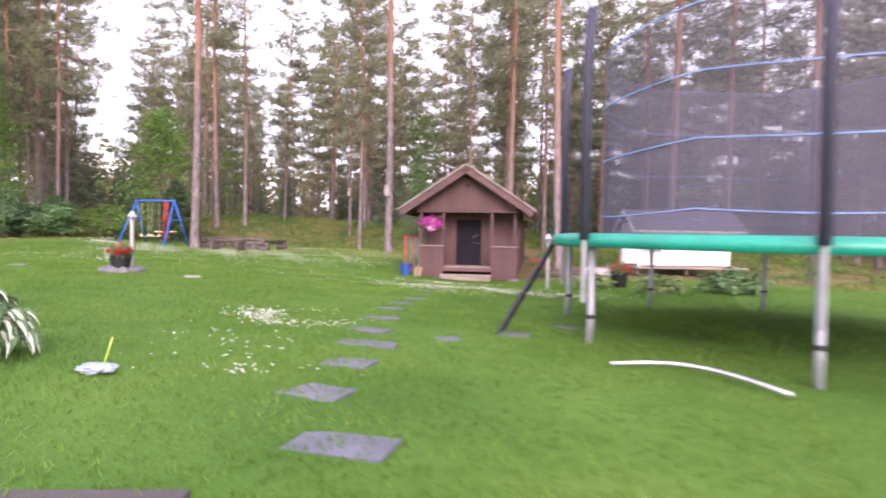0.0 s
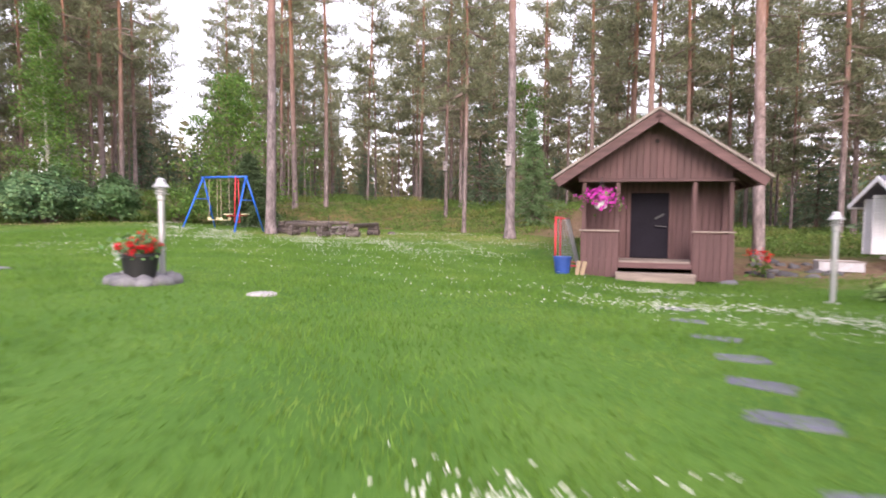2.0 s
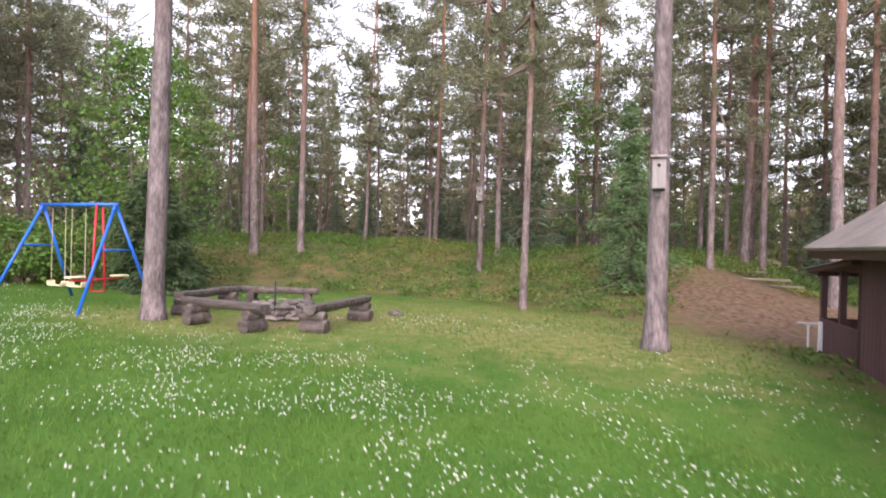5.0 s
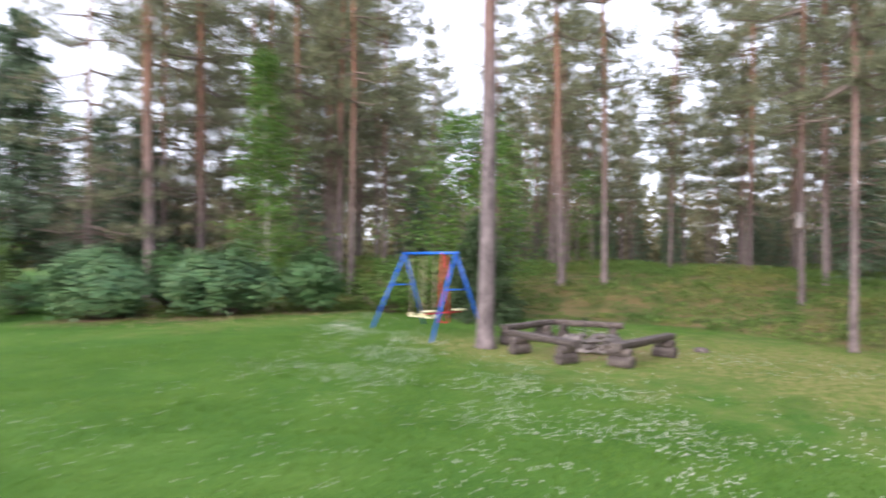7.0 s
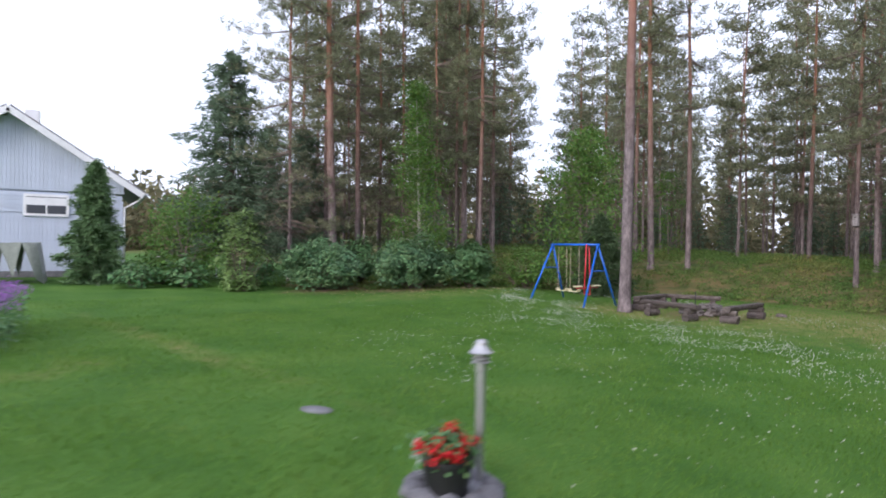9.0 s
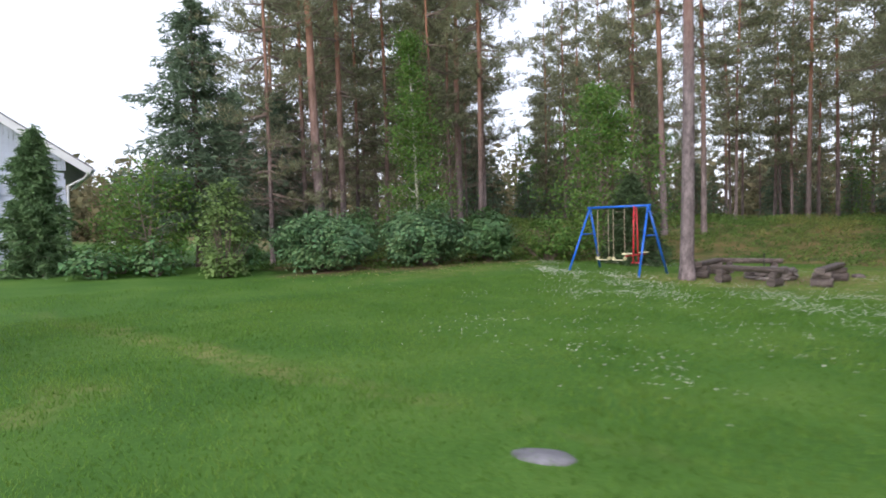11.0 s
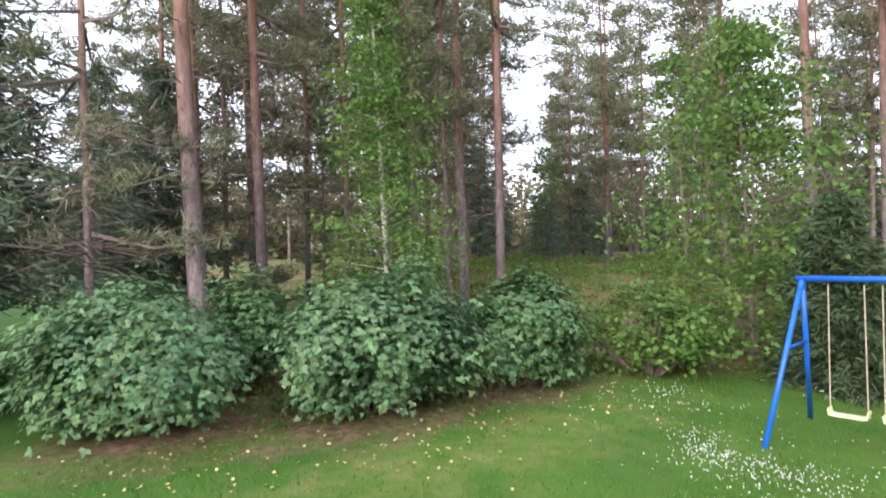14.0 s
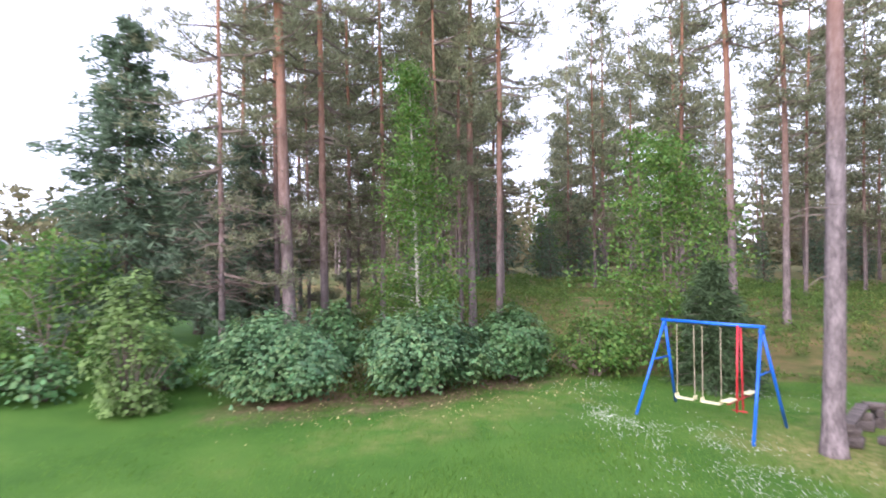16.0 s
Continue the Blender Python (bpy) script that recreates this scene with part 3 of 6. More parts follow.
# far woods behind the last single trees


def far_woods():
    nr = np.random.default_rng(77)
    quads = []
    for i in range(720):
        a = nr.uniform(-1.75, 1.0)
        rr = nr.uniform(80, 140)
        x, y = -8 + rr * math.sin(a), 12 + rr * math.cos(a)
        z = float(heights(np.array([x]), np.array([y]))[0])
        h = nr.uniform(7, 13) if a > -1.15 else nr.uniform(7, 12)
        w = 0.13
        t = np.array([math.cos(a), -math.sin(a), 0]) * w
        p = np.array([x, y, z])
        quads.append(np.array([[p - t, p + t, p + t * 0.3 + (0, 0, h), p - t * 0.3 + (0, 0, h)]]))
        c = p + np.stack([nr.normal(0, 1.2, 120), nr.normal(0, 1.2, 120), h * np.concatenate([nr.uniform(0.25, 1.0, 65), nr.uniform(0.0, 0.3, 55)])], axis=1)
        quads.append(leaves(c, nr, 1.2, 0.7, up=0.6))
    ob = new("far_woods", quads_mesh("far_woods", np.concatenate(quads)))
    ob.data.materials.append(M_FARWOOD)
    tagged(ob, "distant dense pine wood closing the view", "wood", kind="stuff")


far_woods()


def undergrowth():
    nr = np.random.default_rng(88)
    x, y = nr.uniform(-36, 10, 26000), nr.uniform(11, 48, 26000)
    d = lawn_distance(x, y)
    patch = np.sin(x * 0.9) * np.sin(y * 0.75 + 1) + np.sin(x * 0.31 + 2) * np.sin(y * 0.4) + 0.8 * np.sin(x * 2.3 + 0.5 * y) * np.sin(y * 2.1 - 0.4 * x)
    ok = (d > 0.1) & (patch + nr.normal(0, 0.3, x.shape) > np.where(d > 3, -1.0, -0.3)) & ~((np.abs(x + 3.4) < 2.3) & (np.abs(y - 28.0) < 4.5)) & ~((x > -3.0) & (x < 1.3) & (y < 25.5)) & ~((x > 1) & (x < 7) & (y < 22.5)) & ~((x < -25) & (y < 16))
    x, y, d = x[ok], y[ok], d[ok]
    h = np.clip(0.1 + d * 0.07, 0.08, 0.28) * (0.6 + 0.8 * (np.sin(x * 1.7) * np.sin(y * 1.3) > 0))
    quads = []
    for k in range(16):
        c = np.stack([x + nr.normal(0, 0.12, x.shape), y + nr.normal(0, 0.12, x.shape), heights(x, y) + h * nr.uniform(0.1, 1.0, x.shape)], axis=1)
        quads.append(needles(c, nr, 0.1, 0.05, up=0.8, along=np.array([0, 0, 0.5])))
    ob = new("undergrowth", tris_mesh("undergrowth", np.concatenate(quads)))
    ob.data.materials.append(M_BERRY)
    tagged(ob, "low bilberry scrub and heather on the forest floor", "undergrowth", kind="stuff")


undergrowth()

# ---------------------------------------------------------------- shrubs


def facing_leaves(c, nrm, nr, length, width, lobes=(0.0,), droop=0.35):
    """Leaves whose faces look along nrm, hanging a little; lobes: the turns of a leaf's lobes in degrees."""
    n = len(c)
    nv = nrm + nr.normal(size=(n, 3)) * 0.45
    nv /= np.linalg.norm(nv, axis=1, keepdims=True) + 1e-9
    d = nr.normal(size=(n, 3))
    d[:, 2] -= droop * 2
    d -= nv * np.sum(d * nv, axis=1, keepdims=True)
    d /= np.linalg.norm(d, axis=1, keepdims=True) + 1e-9
    s = np.cross(nv, d)
    ln = length * nr.uniform(0.65, 1.25, (n, 1))
    out = []
    for a in lobes:
        ca, sa = math.cos(radians(a)), math.sin(radians(a))
        k = 1.0 - 0.004 * min(abs(a), 70.0)
        dd, ss = d * ca + s * sa, s * ca - d * sa
        w = width * ln / length * (1.0 if len(lobes) == 1 else 0.62)
        lift = nv * ln * 0.06
        out.append(np.stack([c, c + dd * ln * 0.5 * k + ss * w * 0.5 + lift, c + dd * ln * k - lift, c + dd * ln * 0.5 * k - ss * w * 0.5 + lift], axis=1))
    return np.concatenate(out)


def shrub(name, seed, rx, ry, h, n, leaf_size, where, label, leaf=M_BUSH, group="shrubs at the lawn's edge", clumps=80, lobes=(-62.0, 0.0, 62.0), skirt=0.27):
    """A rounded broad-leaved shrub: stems, and leaves in an uneven shell of clumps."""
    rng, nr = random.Random(seed), np.random.default_rng(seed)
    root = thing(name, where, label, "shrub", group)
    bm = bmesh.new()
    cs, ns = [], []
    for i in range(clumps):
        a, u = rng.uniform(0, 6.283), rng.uniform(-0.15, 1)
        v = max(0, u)
        lump = 1 + 0.16 * math.sin(3 * a + seed) + 0.1 * math.sin(5 * a + 2 * seed)
        rad = math.sqrt(max(0, 1 - v ** 2.2)) * rng.uniform(0.7, 1.08) * lump * (0.62 + 0.38 * min(1.0, v / 0.38))
        if i % 9 == 4:
            v, rad = v * 1.16, rad * 0.9
        p = Vector((rx * rad * math.cos(a), ry * rad * math.sin(a), h * (skirt + (1 - skirt) * v) * rng.uniform(0.82, 1.1)))
        if i % 2 == 0:
            tube(bm, [Vector((p.x * 0.15, p.y * 0.15, -0.05)), Vector((p.x * 0.6, p.y * 0.6, p.z * 0.6)), p], [0.02, 0.014, 0.005], 4, cap=False)
        k = n // clumps
        off = nr.normal(size=(k, 3)) * (0.165, 0.165, 0.11) * (0.6 + 0.3 * rx)
        c = np.array(p)[None] + off
        cs.append(c)
        o = np.array((p.x / rx, p.y / ry, 0.75 * p.z / h + 0.25))
        ns.append(np.tile(o / (np.linalg.norm(o) + 1e-6), (k, 1)) + np.array((0, 0, 0.45)) + off * 1.5)
    tagged(part("branchwork", bm, M_TWIG, root), kind="stuff")
    c, nv = np.concatenate(cs), np.concatenate(ns)
    nv[:, 2] += 0.35
    c[:, 2] = np.abs(c[:, 2] - 0.05) + 0.05
    tagged(link("foliage", quads_mesh("foliage", facing_leaves(c, nv, nr, leaf_size, leaf_size * 0.9, lobes, 0.15)), leaf, root), kind="stuff")
    return root


M_BUSH_BLUE = mat("blue_green_shrub_leaves", (0.125, 0.225, 0.1), 0.5, dark=(0.078, 0.155, 0.08), light=(0.19, 0.3, 0.11), scale=1.4, fine=6, bump=0, island=0.45, through_light=0.3, spec=0.3, hue=0.035)
shrub("shrub", 51, 1.6, 1.1, 1.42, 15500, 0.082, put(-20.0, 14.0, 8), "large rounded shrub with broad blue-green leaves", M_BUSH_BLUE, clumps=84)
shrub("shrub", 57, 0.55, 0.5, 1.6, 3200, 0.085, put(-20.6, 15.6), "upright shrub with broad green leaves", M_BUSH)
shrub("shrub", 52, 1.32, 1.0, 1.42, 13500, 0.082, put(-18.45, 16.5, 60), "large rounded shrub with broad green leaves", M_BUSH_BLUE, clumps=76)
shrub("shrub", 53, 0.8, 0.72, 1.42, 7500, 0.08, put(-18.25, 18.75), "rounded shrub with broad green leaves")
shrub("shrub", 54, 1.15, 0.75, 1.25, 3400, 0.085, put(-17.75, 20.75, 40), "loose low shrub with small yellow-green leaves", M_LEAF, lobes=(0.0,))
M_LEAF_LIGHT = mat("light_green_leaves", (0.19, 0.28, 0.09), 0.55, scale=0.8, fine=5, bump=0, island=0.35, through_light=0.4, spec=0.3)
shrub("shrub", 55, 0.72, 0.68, 2.5, 3000, 0.1, put(-20.5, 11.5), "upright light green bush in front of the spruces", M_LEAF_LIGHT, lobes=(0.0,), skirt=0.1)
for i, (x, y, r, h) in enumerate(((-22.8, 8.6, 0.9, 0.7), (-24.2, 9.4, 1.0, 0.8), (-22.6, 10.1, 0.8, 0.95), (-26.0, 9.2, 1.0, 1.0), (-22.2, 12.3, 0.9, 0.9))):
    shrub("shrub", 60 + i, r, r * 0.8, h, 1100, 0.12, put(x, y), "low leafy garden plant beside the lawn", M_LEAF if i % 2 else M_BUSH, "garden plants", clumps=40, lobes=(0.0,))


def stem_flower_bed(name, seed, x0, y0, rx, ry, h, stems, petal, where_label, category, petal_label, leaf=M_BUSH, blooms=22, bloom=0.035):
    rng, nr = random.Random(seed), np.random.default_rng(seed)
    root = thing(name, put(x0, y0), where_label, category)
    bm, lc, fc = bmesh.new(), [], []
    for i in range(stems):
        a, r = rng.uniform(0, 6.283), math.sqrt(rng.random())
        b = Vector((rx * r * math.cos(a), ry * r * math.sin(a), -0.03))
        t = b + Vector((rng.gauss(0, 0.06), rng.gauss(0, 0.06), h * rng.uniform(0.75, 1.1)))
        tube(bm, [b, t], [0.006, 0.004], 3, cap=False)
        for k in range(9):
            p = b.lerp(t, rng.uniform(0.1, 0.92))
            lc.append((p.x + rng.gauss(0, 0.05), p.y + rng.gauss(0, 0.05), p.z))
        for k in range(blooms):
            fc.append((t.x + rng.gauss(0, 0.05), t.y + rng.gauss(0, 0.05), t.z + rng.gauss(0, 0.045)))
    tagged(part("stalks", bm, leaf, root), kind="stuff")
    c = np.array(lc)
    tagged(link("foliage", quads_mesh("foliage", facing_leaves(c, np.tile((0, 0, 1.0), (len(c), 1)), nr, 0.14, 0.06)), leaf, root), kind="stuff")
    c = np.array(fc)
    tagged(link("blossom", quads_mesh("blossom", facing_leaves(c, np.tile((0, 0, 0.6), (len(c), 1)) + nr.normal(size=c.shape) * 0.4, nr, bloom, bloom, (0.0, 120.0, 240.0))), petal, root, petal_label), kind="stuff")
    return root


M_PURPLE = mat("purple_petals", (0.36, 0.16, 0.5), 0.6, bump=0, island=0.3, through_light=0.3)
M_PINK = mat("magenta_petals", (0.68, 0.06, 0.5), 0.6, bump=0, island=0.25, through_light=0.3)
M_RED = mat("red_petals", (0.6, 0.015, 0.02), 0.6, bump=0, island=0.25, through_light=0.25)
M_YELLOW = mat("yellow_petals", (0.8, 0.6, 0.04), 0.6, bump=0, island=0.15, through_light=0.3)
stem_flower_bed("phlox_bed", 71, -12.6, 5.7, 2.0, 0.9, 0.85, 90, M_PURPLE, "bed of purple phlox with blue-green leaves beside the lawn", "flower bed", "purple flower heads", M_BUSH_BLUE)
stem_flower_bed("lily_clump", 72, -0.61, 4.92, 0.35, 0.3, 1.02, 9, M_YELLOW, "clump of yellow day lilies behind the hosta", "flowers", "yellow lily blooms", M_LEAF, 5, 0.075)

# ---------------------------------------------------------------- playhouse
M_WOOD = mat("brown_stained_boards", (0.088, 0.042, 0.042), 0.7, dark=(0.052, 0.025, 0.024), light=(0.135, 0.072, 0.07), scale=3, fine=60, bump=0.35, depth=0.006, stretch=(6, 6, 0.6), objrand=0.14)
M_WOOD_X = mat("brown_stained_planks", (0.095, 0.047, 0.046), 0.7, dark=(0.055, 0.027, 0.026), light=(0.15, 0.08, 0.077), scale=3, fine=60, bump=0.35, depth=0.006, stretch=(0.6, 6, 6), objrand=0.14)
M_GREYWOOD = mat("weathered_planks", (0.25, 0.2, 0.17), 0.85, dark=(0.14, 0.11, 0.1), light=(0.38, 0.31, 0.27), scale=3, fine=70, bump=0.4, depth=0.006, stretch=(0.6, 6, 6))
# felt of the lean-to, a darker tone than the main roof's
M_DARK_FELT = mat("dark_felt", (0.085, 0.07, 0.066), 0.95, scale=2, fine=120, bump=0.5, depth=0.006)
M_FELT = mat("roofing_felt", (0.24, 0.2, 0.18), 0.95, dark=(0.14, 0.12, 0.1), light=(0.38, 0.34, 0.3), scale=2, fine=140, bump=0.5, depth=0.006)
M_DOOR = mat("dark_door_paint", (0.014, 0.012, 0.018), 0.85, scale=2, fine=40, bump=0.15, spec=0.15)
M_STONE = mat("grey_stone", (0.14, 0.137, 0.15), 0.85, dark=(0.07, 0.066, 0.074), light=(0.24, 0.235, 0.245), scale=5, fine=60, bump=0.5, depth=0.015, objrand=0.2)
M_WHITE = mat("white_paint", (0.78, 0.78, 0.8), 0.55, dark=(0.62, 0.62, 0.64), light=(0.86, 0.86, 0.88), scale=2, fine=40, bump=0.08)
M_IRON = mat("dark_iron", (0.04, 0.04, 0.045), 0.5, metal=0.6, bump=0.1)
# near-black that paints in the shade of gaps, holes and undersides
M_DARK = mat("painted_shade", (0.02, 0.015, 0.015), 0.9, bump=0)
C_AT, C_TURN = (-0.33, 17.46), 12.8
C_POSE = pose(C_AT[0], C_AT[1], ground_z(*C_AT) - 0.03, 0, 0, C_TURN)
cabin = thing("playhouse", C_POSE, "brown-stained wooden playhouse with gabled felt roof and open porch", "playhouse")
W, APEX, PITCH = 1.31, 3.06, 33.5
SLOPE = math.tan(radians(PITCH))


def one(name, material, parent, c, s, rz=0.0, bevel=0.006, m=None, label=""):
    return part(name, box(bmesh.new(), c, s, rz, bevel, m), material, parent, label)


board_mesh = {}


def board(parent, c, s, material=M_WOOD, name="board", top=None):
    """One plank; alike planks share a mesh. top: heights of its slanted head at its two sides."""
    key = (name, material.name, tuple(round(v, 3) for v in s), top)
    if key not in board_mesh:
        bm = box(bmesh.new(), (0, 0, 0), s, 0, 0.004)
        if top:
            for v in bm.verts:
                if v.co.z > 0:
                    k = (v.co.x / s[0] + 0.5)
                    v.co.z += top[0] * (1 - k) + top[1] * k
        me = bpy.data.meshes.new(name)
        bm.to_mesh(me)
        bm.free()
        me.materials.append(material)
        board_mesh[key] = me
    ob = new(name, board_mesh[key])
    ob.parent = parent
    ob.location = c
    return ob


# inner front wall, with the door opening left free
iw = thing("front_wall", Matrix(), "", "")
for key in ("label", "category"):
    if key in iw:
        del iw[key]
iw.parent = cabin
x = -W + 0.06
while x < W:
    lo = 1.66 if -0.46 < x < 0.34 else 0.3
    board(iw, (x, 0.85 + (0.006 if int(x * 100) % 2 else 0), (lo + 1.95) / 2), (0.112, 0.03, 1.95 - lo))
    x += 0.116
one("backing", M_DARK, iw, (0, 0.9, 1.1), (2 * W - 0.04, 0.05, 1.7), bevel=0)
# side and rear walls
for sx, nm in ((-1, "side_wall"), (1, "side_wall")):
    one(nm, M_WOOD, cabin, (sx * (W - 0.06), 3.3, 1.05), (0.06, 4.9, 1.8), bevel=0)
    y = 0.9
    while y < 5.8:
        b = board(cabin, (sx * (W - 0.015), y, 1.08), (0.03, 0.112, 1.86))
        y += 0.116
one("rear_wall", M_WOOD, cabin, (0, 5.76, 1.0), (2 * W, 0.06, 1.9), bevel=0)
bm = bmesh.new()
bm.faces.new([bm.verts.new(p) for p in ((-W, 5.8, 1.9), (W, 5.8, 1.9), (0, 5.8, APEX - 0.12))])
part("rear_gable", bm, M_WOOD, cabin)
# open lean-to behind the rear wall
for sx in (-1, 1):
    for yy in (6.5, 7.3):
        one("lean_to_post", M_WOOD, cabin, (sx * (W - 0.04), yy, 0.8), (0.08, 0.08, 1.6))
    y = 5.86
    while y < 7.34:
        board(cabin, (sx * (W - 0.01), y, 0.45), (0.025, 0.112, 0.9))
        y += 0.116
x = -W + 0.08
while x < W - 0.05:
    board(cabin, (x, 7.36, 0.45), (0.112, 0.025, 0.9))
    x += 0.116
m = Matrix.Translation((0, 6.7, 1.64)) @ Matrix.Rotation(radians(-5), 4, "X")
lean = one("lean_to_roof", M_WOOD_X, cabin, (0, 0, 0), (2 * W + 0.2, 1.86, 0.05), m=m, label="low boarded lean-to roof")
one("roof_felt", M_DARK_FELT, lean, (0, 0, 0.04), (2 * W + 0.26, 1.92, 0.03), m=m, label="dark roofing felt")
one("lean_to_beam", M_WOOD_X, cabin, (0, 7.3, 1.55), (2 * W + 0.1, 0.08, 0.08))
# gable boards
g = -W - 0.02
while g < W + 0.02:
    za, zb = APEX - 0.12 - abs(g - 0.056) * SLOPE, APEX - 0.12 - abs(g + 0.056) * SLOPE
    zl = max(1.9, min(za, zb))
    board(cabin, (g, 0.02 + (0.008 if int(g * 50) % 2 else 0), (1.84 + zl) / 2), (0.112, 0.03, zl - 1.84), top=(round(max(0, za - zl), 3), round(max(0, zb - zl), 3)))
    g += 0.116
bm = bmesh.new()
lathe(bm, [(0.04, 0), (0.04, 0.02)], 12)
bmesh.ops.transform(bm, matrix=Matrix.Translation((0.0, -0.01, 2.56)) @ Matrix.Rotation(radians(90), 4, "X"), verts=bm.verts)
part("vent", bm, M_DARK, cabin, "small round vent hole")
one("beam", M_WOOD_X, cabin, (0, 0.0, 1.86), (2 * W + 0.12, 0.09, 0.06))
# the shade under the porch roof is put into this ceiling's colour
one("porch_ceiling", M_DARK, cabin, (0, 0.45, 1.93), (2 * W, 0.8, 0.03), bevel=0, label="porch ceiling with painted-in shade")
for xx in (-W + 0.04, -0.66, 0.66, W - 0.04):
    one("post", M_WOOD, cabin, (xx, 0.03, 1.06), (0.075, 0.075, 1.58))
for sx in (-1, 1):
    xx = sx * (W + 0.66) / 2
    k = -0.28
    while k < 0.3:
        board(cabin, (xx + k, -0.02 + (0.006 if int(k * 50) % 2 else 0), 0.47), (0.112, 0.025, 0.86))
        k += 0.114
    one("rail", M_GREYWOOD, cabin, (xx, -0.02, 0.93), (0.72, 0.11, 0.03), label="weathered rail cap")
    k = 0.08
    while k < 0.84:
        board(cabin, (sx * (W - 0.01), k, 0.47), (0.025, 0.112, 0.86))
        k += 0.114
    one("side_rail", M_GREYWOOD, cabin, (sx * W, 0.42, 0.93), (0.1, 0.85, 0.03))
    one("side_post", M_WOOD, cabin, (sx * (W - 0.04), 0.8, 1.4), (0.07, 0.07, 0.95))
# door
door = one("door", M_DOOR, cabin, (-0.06, 0.86, 1.02), (0.72, 0.05, 1.26), label="dark painted plank door")
one("door_frame", M_WOOD, cabin, (-0.45, 0.84, 1.04), (0.07, 0.05, 1.36))
one("door_frame", M_WOOD, cabin, (0.33, 0.84, 1.04), (0.07, 0.05, 1.36))
bm = bmesh.new()
tube(bm, [(0.05, 0.83, 1.02), (0.05, 0.77, 1.02), (0.25, 0.77, 1.0), (0.25, 0.83, 1.0)], 0.012, 6)
part("handle", bm, M_IRON, door, "black iron handle")
one("emblem", M_IRON, door, (0.12, 0.825, 1.2), (0.2, 0.015, 0.05), 0, 0.004, Matrix.Translation((0.12, 0, 1.2)) @ Matrix.Rotation(radians(-30), 4, "Y") @ Matrix.Translation((-0.12, 0, -1.2)))
# porch floor and steps
for k in range(7):
    board(cabin, (0, 0.09 + k * 0.12, 0.36), (2 * W - 0.1, 0.114, 0.035), M_GREYWOOD, "floor_plank")
one("porch_edge", M_WOOD_X, cabin, (0, -0.03, 0.3), (1.28, 0.04, 0.1))
for k in range(2):
    board(cabin, (0, -0.3 + k * 0.125, 0.165), (1.36, 0.118, 0.04), M_GREYWOOD, "step_plank")
one("step_riser", M_GREYWOOD, cabin, (0, -0.34, 0.08), (1.34, 0.04, 0.13))
rr = random.Random(9)
for xx, yy in ((-1.25, 0.05), (1.25, 0.05), (1.25, 5.7), (-1.25, 5.7)):
    bm = blob(bmesh.new(), (xx, yy, 0.0), (0.2, 0.18, 0.11), rr)
    part("footing_stone", bm, M_STONE, cabin, smooth=True)
# roof
for sx in (-1, 1):
    ln = 1.8 / math.cos(radians(PITCH))
    m = Matrix.Translation((0, 0, APEX)) @ Matrix.Rotation(sx * radians(PITCH), 4, "Y")
    slope = one("roof_slope", M_WOOD_X, cabin, (sx * ln / 2, 2.83, -0.03), (ln, 6.54, 0.05), m=m, label="boarded roof slope")
    one("roof_felt", M_FELT, slope, (sx * (ln / 2 + 0.01), 2.83, 0.025), (ln + 0.04, 6.62, 0.045), m=m, label="grey mineral roofing felt")
    one("bargeboard", M_WOOD_X, cabin, (sx * ln / 2, -0.42, -0.09), (ln, 0.035, 0.17), m=m)
    one("fascia", M_WOOD_X, cabin, (sx * (ln - 0.01), 2.83, -0.07), (0.03, 6.48, 0.12), m=m)
    for k in range(9):
        one("rafter", M_WOOD_X, slope, (sx * (ln - 0.3), -0.3 + k * 0.75, -0.09), (0.6, 0.06, 0.08), m=m)
# side window
win = one("window_frame", M_WHITE, cabin, (-W - 0.012, 1.75, 1.12), (0.05, 0.45, 0.62), label="white side window frame")
one("pane", M_DOOR, win, (-W - 0.03, 1.75, 1.12), (0.03, 0.33, 0.5))


def hanging_basket(m):
    root = thing("hanging_flower_basket", m, "white hanging basket full of magenta petunias on the porch", "flower basket")
    rng, nr = random.Random(81), np.random.default_rng(81)
    part("pot", lathe(bmesh.new(), [(0.06, -0.13), (0.1, -0.11), (0.125, 0.0), (0.13, 0.01), (0.1, 0.012)], 18), M_WHITE, root, "white plastic pot", True)
    bm = bmesh.new()
    for a in range(3):
        tube(bm, [(0.12 * math.cos(a * 2.1), 0.12 * math.sin(a * 2.1), 0.0), (0, 0, 0.42)], 0.004, 4)
    tube(bm, [(0, 0, 0.42), (0, 0.1, 0.47)], 0.006, 5)
    part("hanger", bm, M_IRON, root)
    p = nr.normal(size=(520, 3)) * (0.16, 0.13, 0.08) + (0, 0, 0.13)
    p[:, 2] -= (p[:, 0] ** 2 + p[:, 1] ** 2) * 0.7
    nv = p / (np.linalg.norm(p, axis=1, keepdims=True) + 1e-6)
    tagged(link("foliage", quads_mesh("foliage", facing_leaves(p[:220], nv[:220], nr, 0.06, 0.04)), M_LEAF, root), kind="stuff")
    tagged(link("petunia_bloom", quads_mesh("petunia_bloom", facing_leaves(p[220:] * 1.08, nv[220:], nr, 0.045, 0.045, (0.0, 72.0, 144.0, 216.0, 288.0))), M_PINK, root, "magenta petunia blooms"), kind="stuff")


hanging_basket(C_POSE @ pose(-0.96, -0.12, 1.46))

# beside the playhouse
M_GOALRED = mat("red_painted_steel", (0.55, 0.03, 0.05), 0.45, bump=0.05)
M_NET = mat("white_cord", (0.36, 0.36, 0.39), 0.8, bump=0)


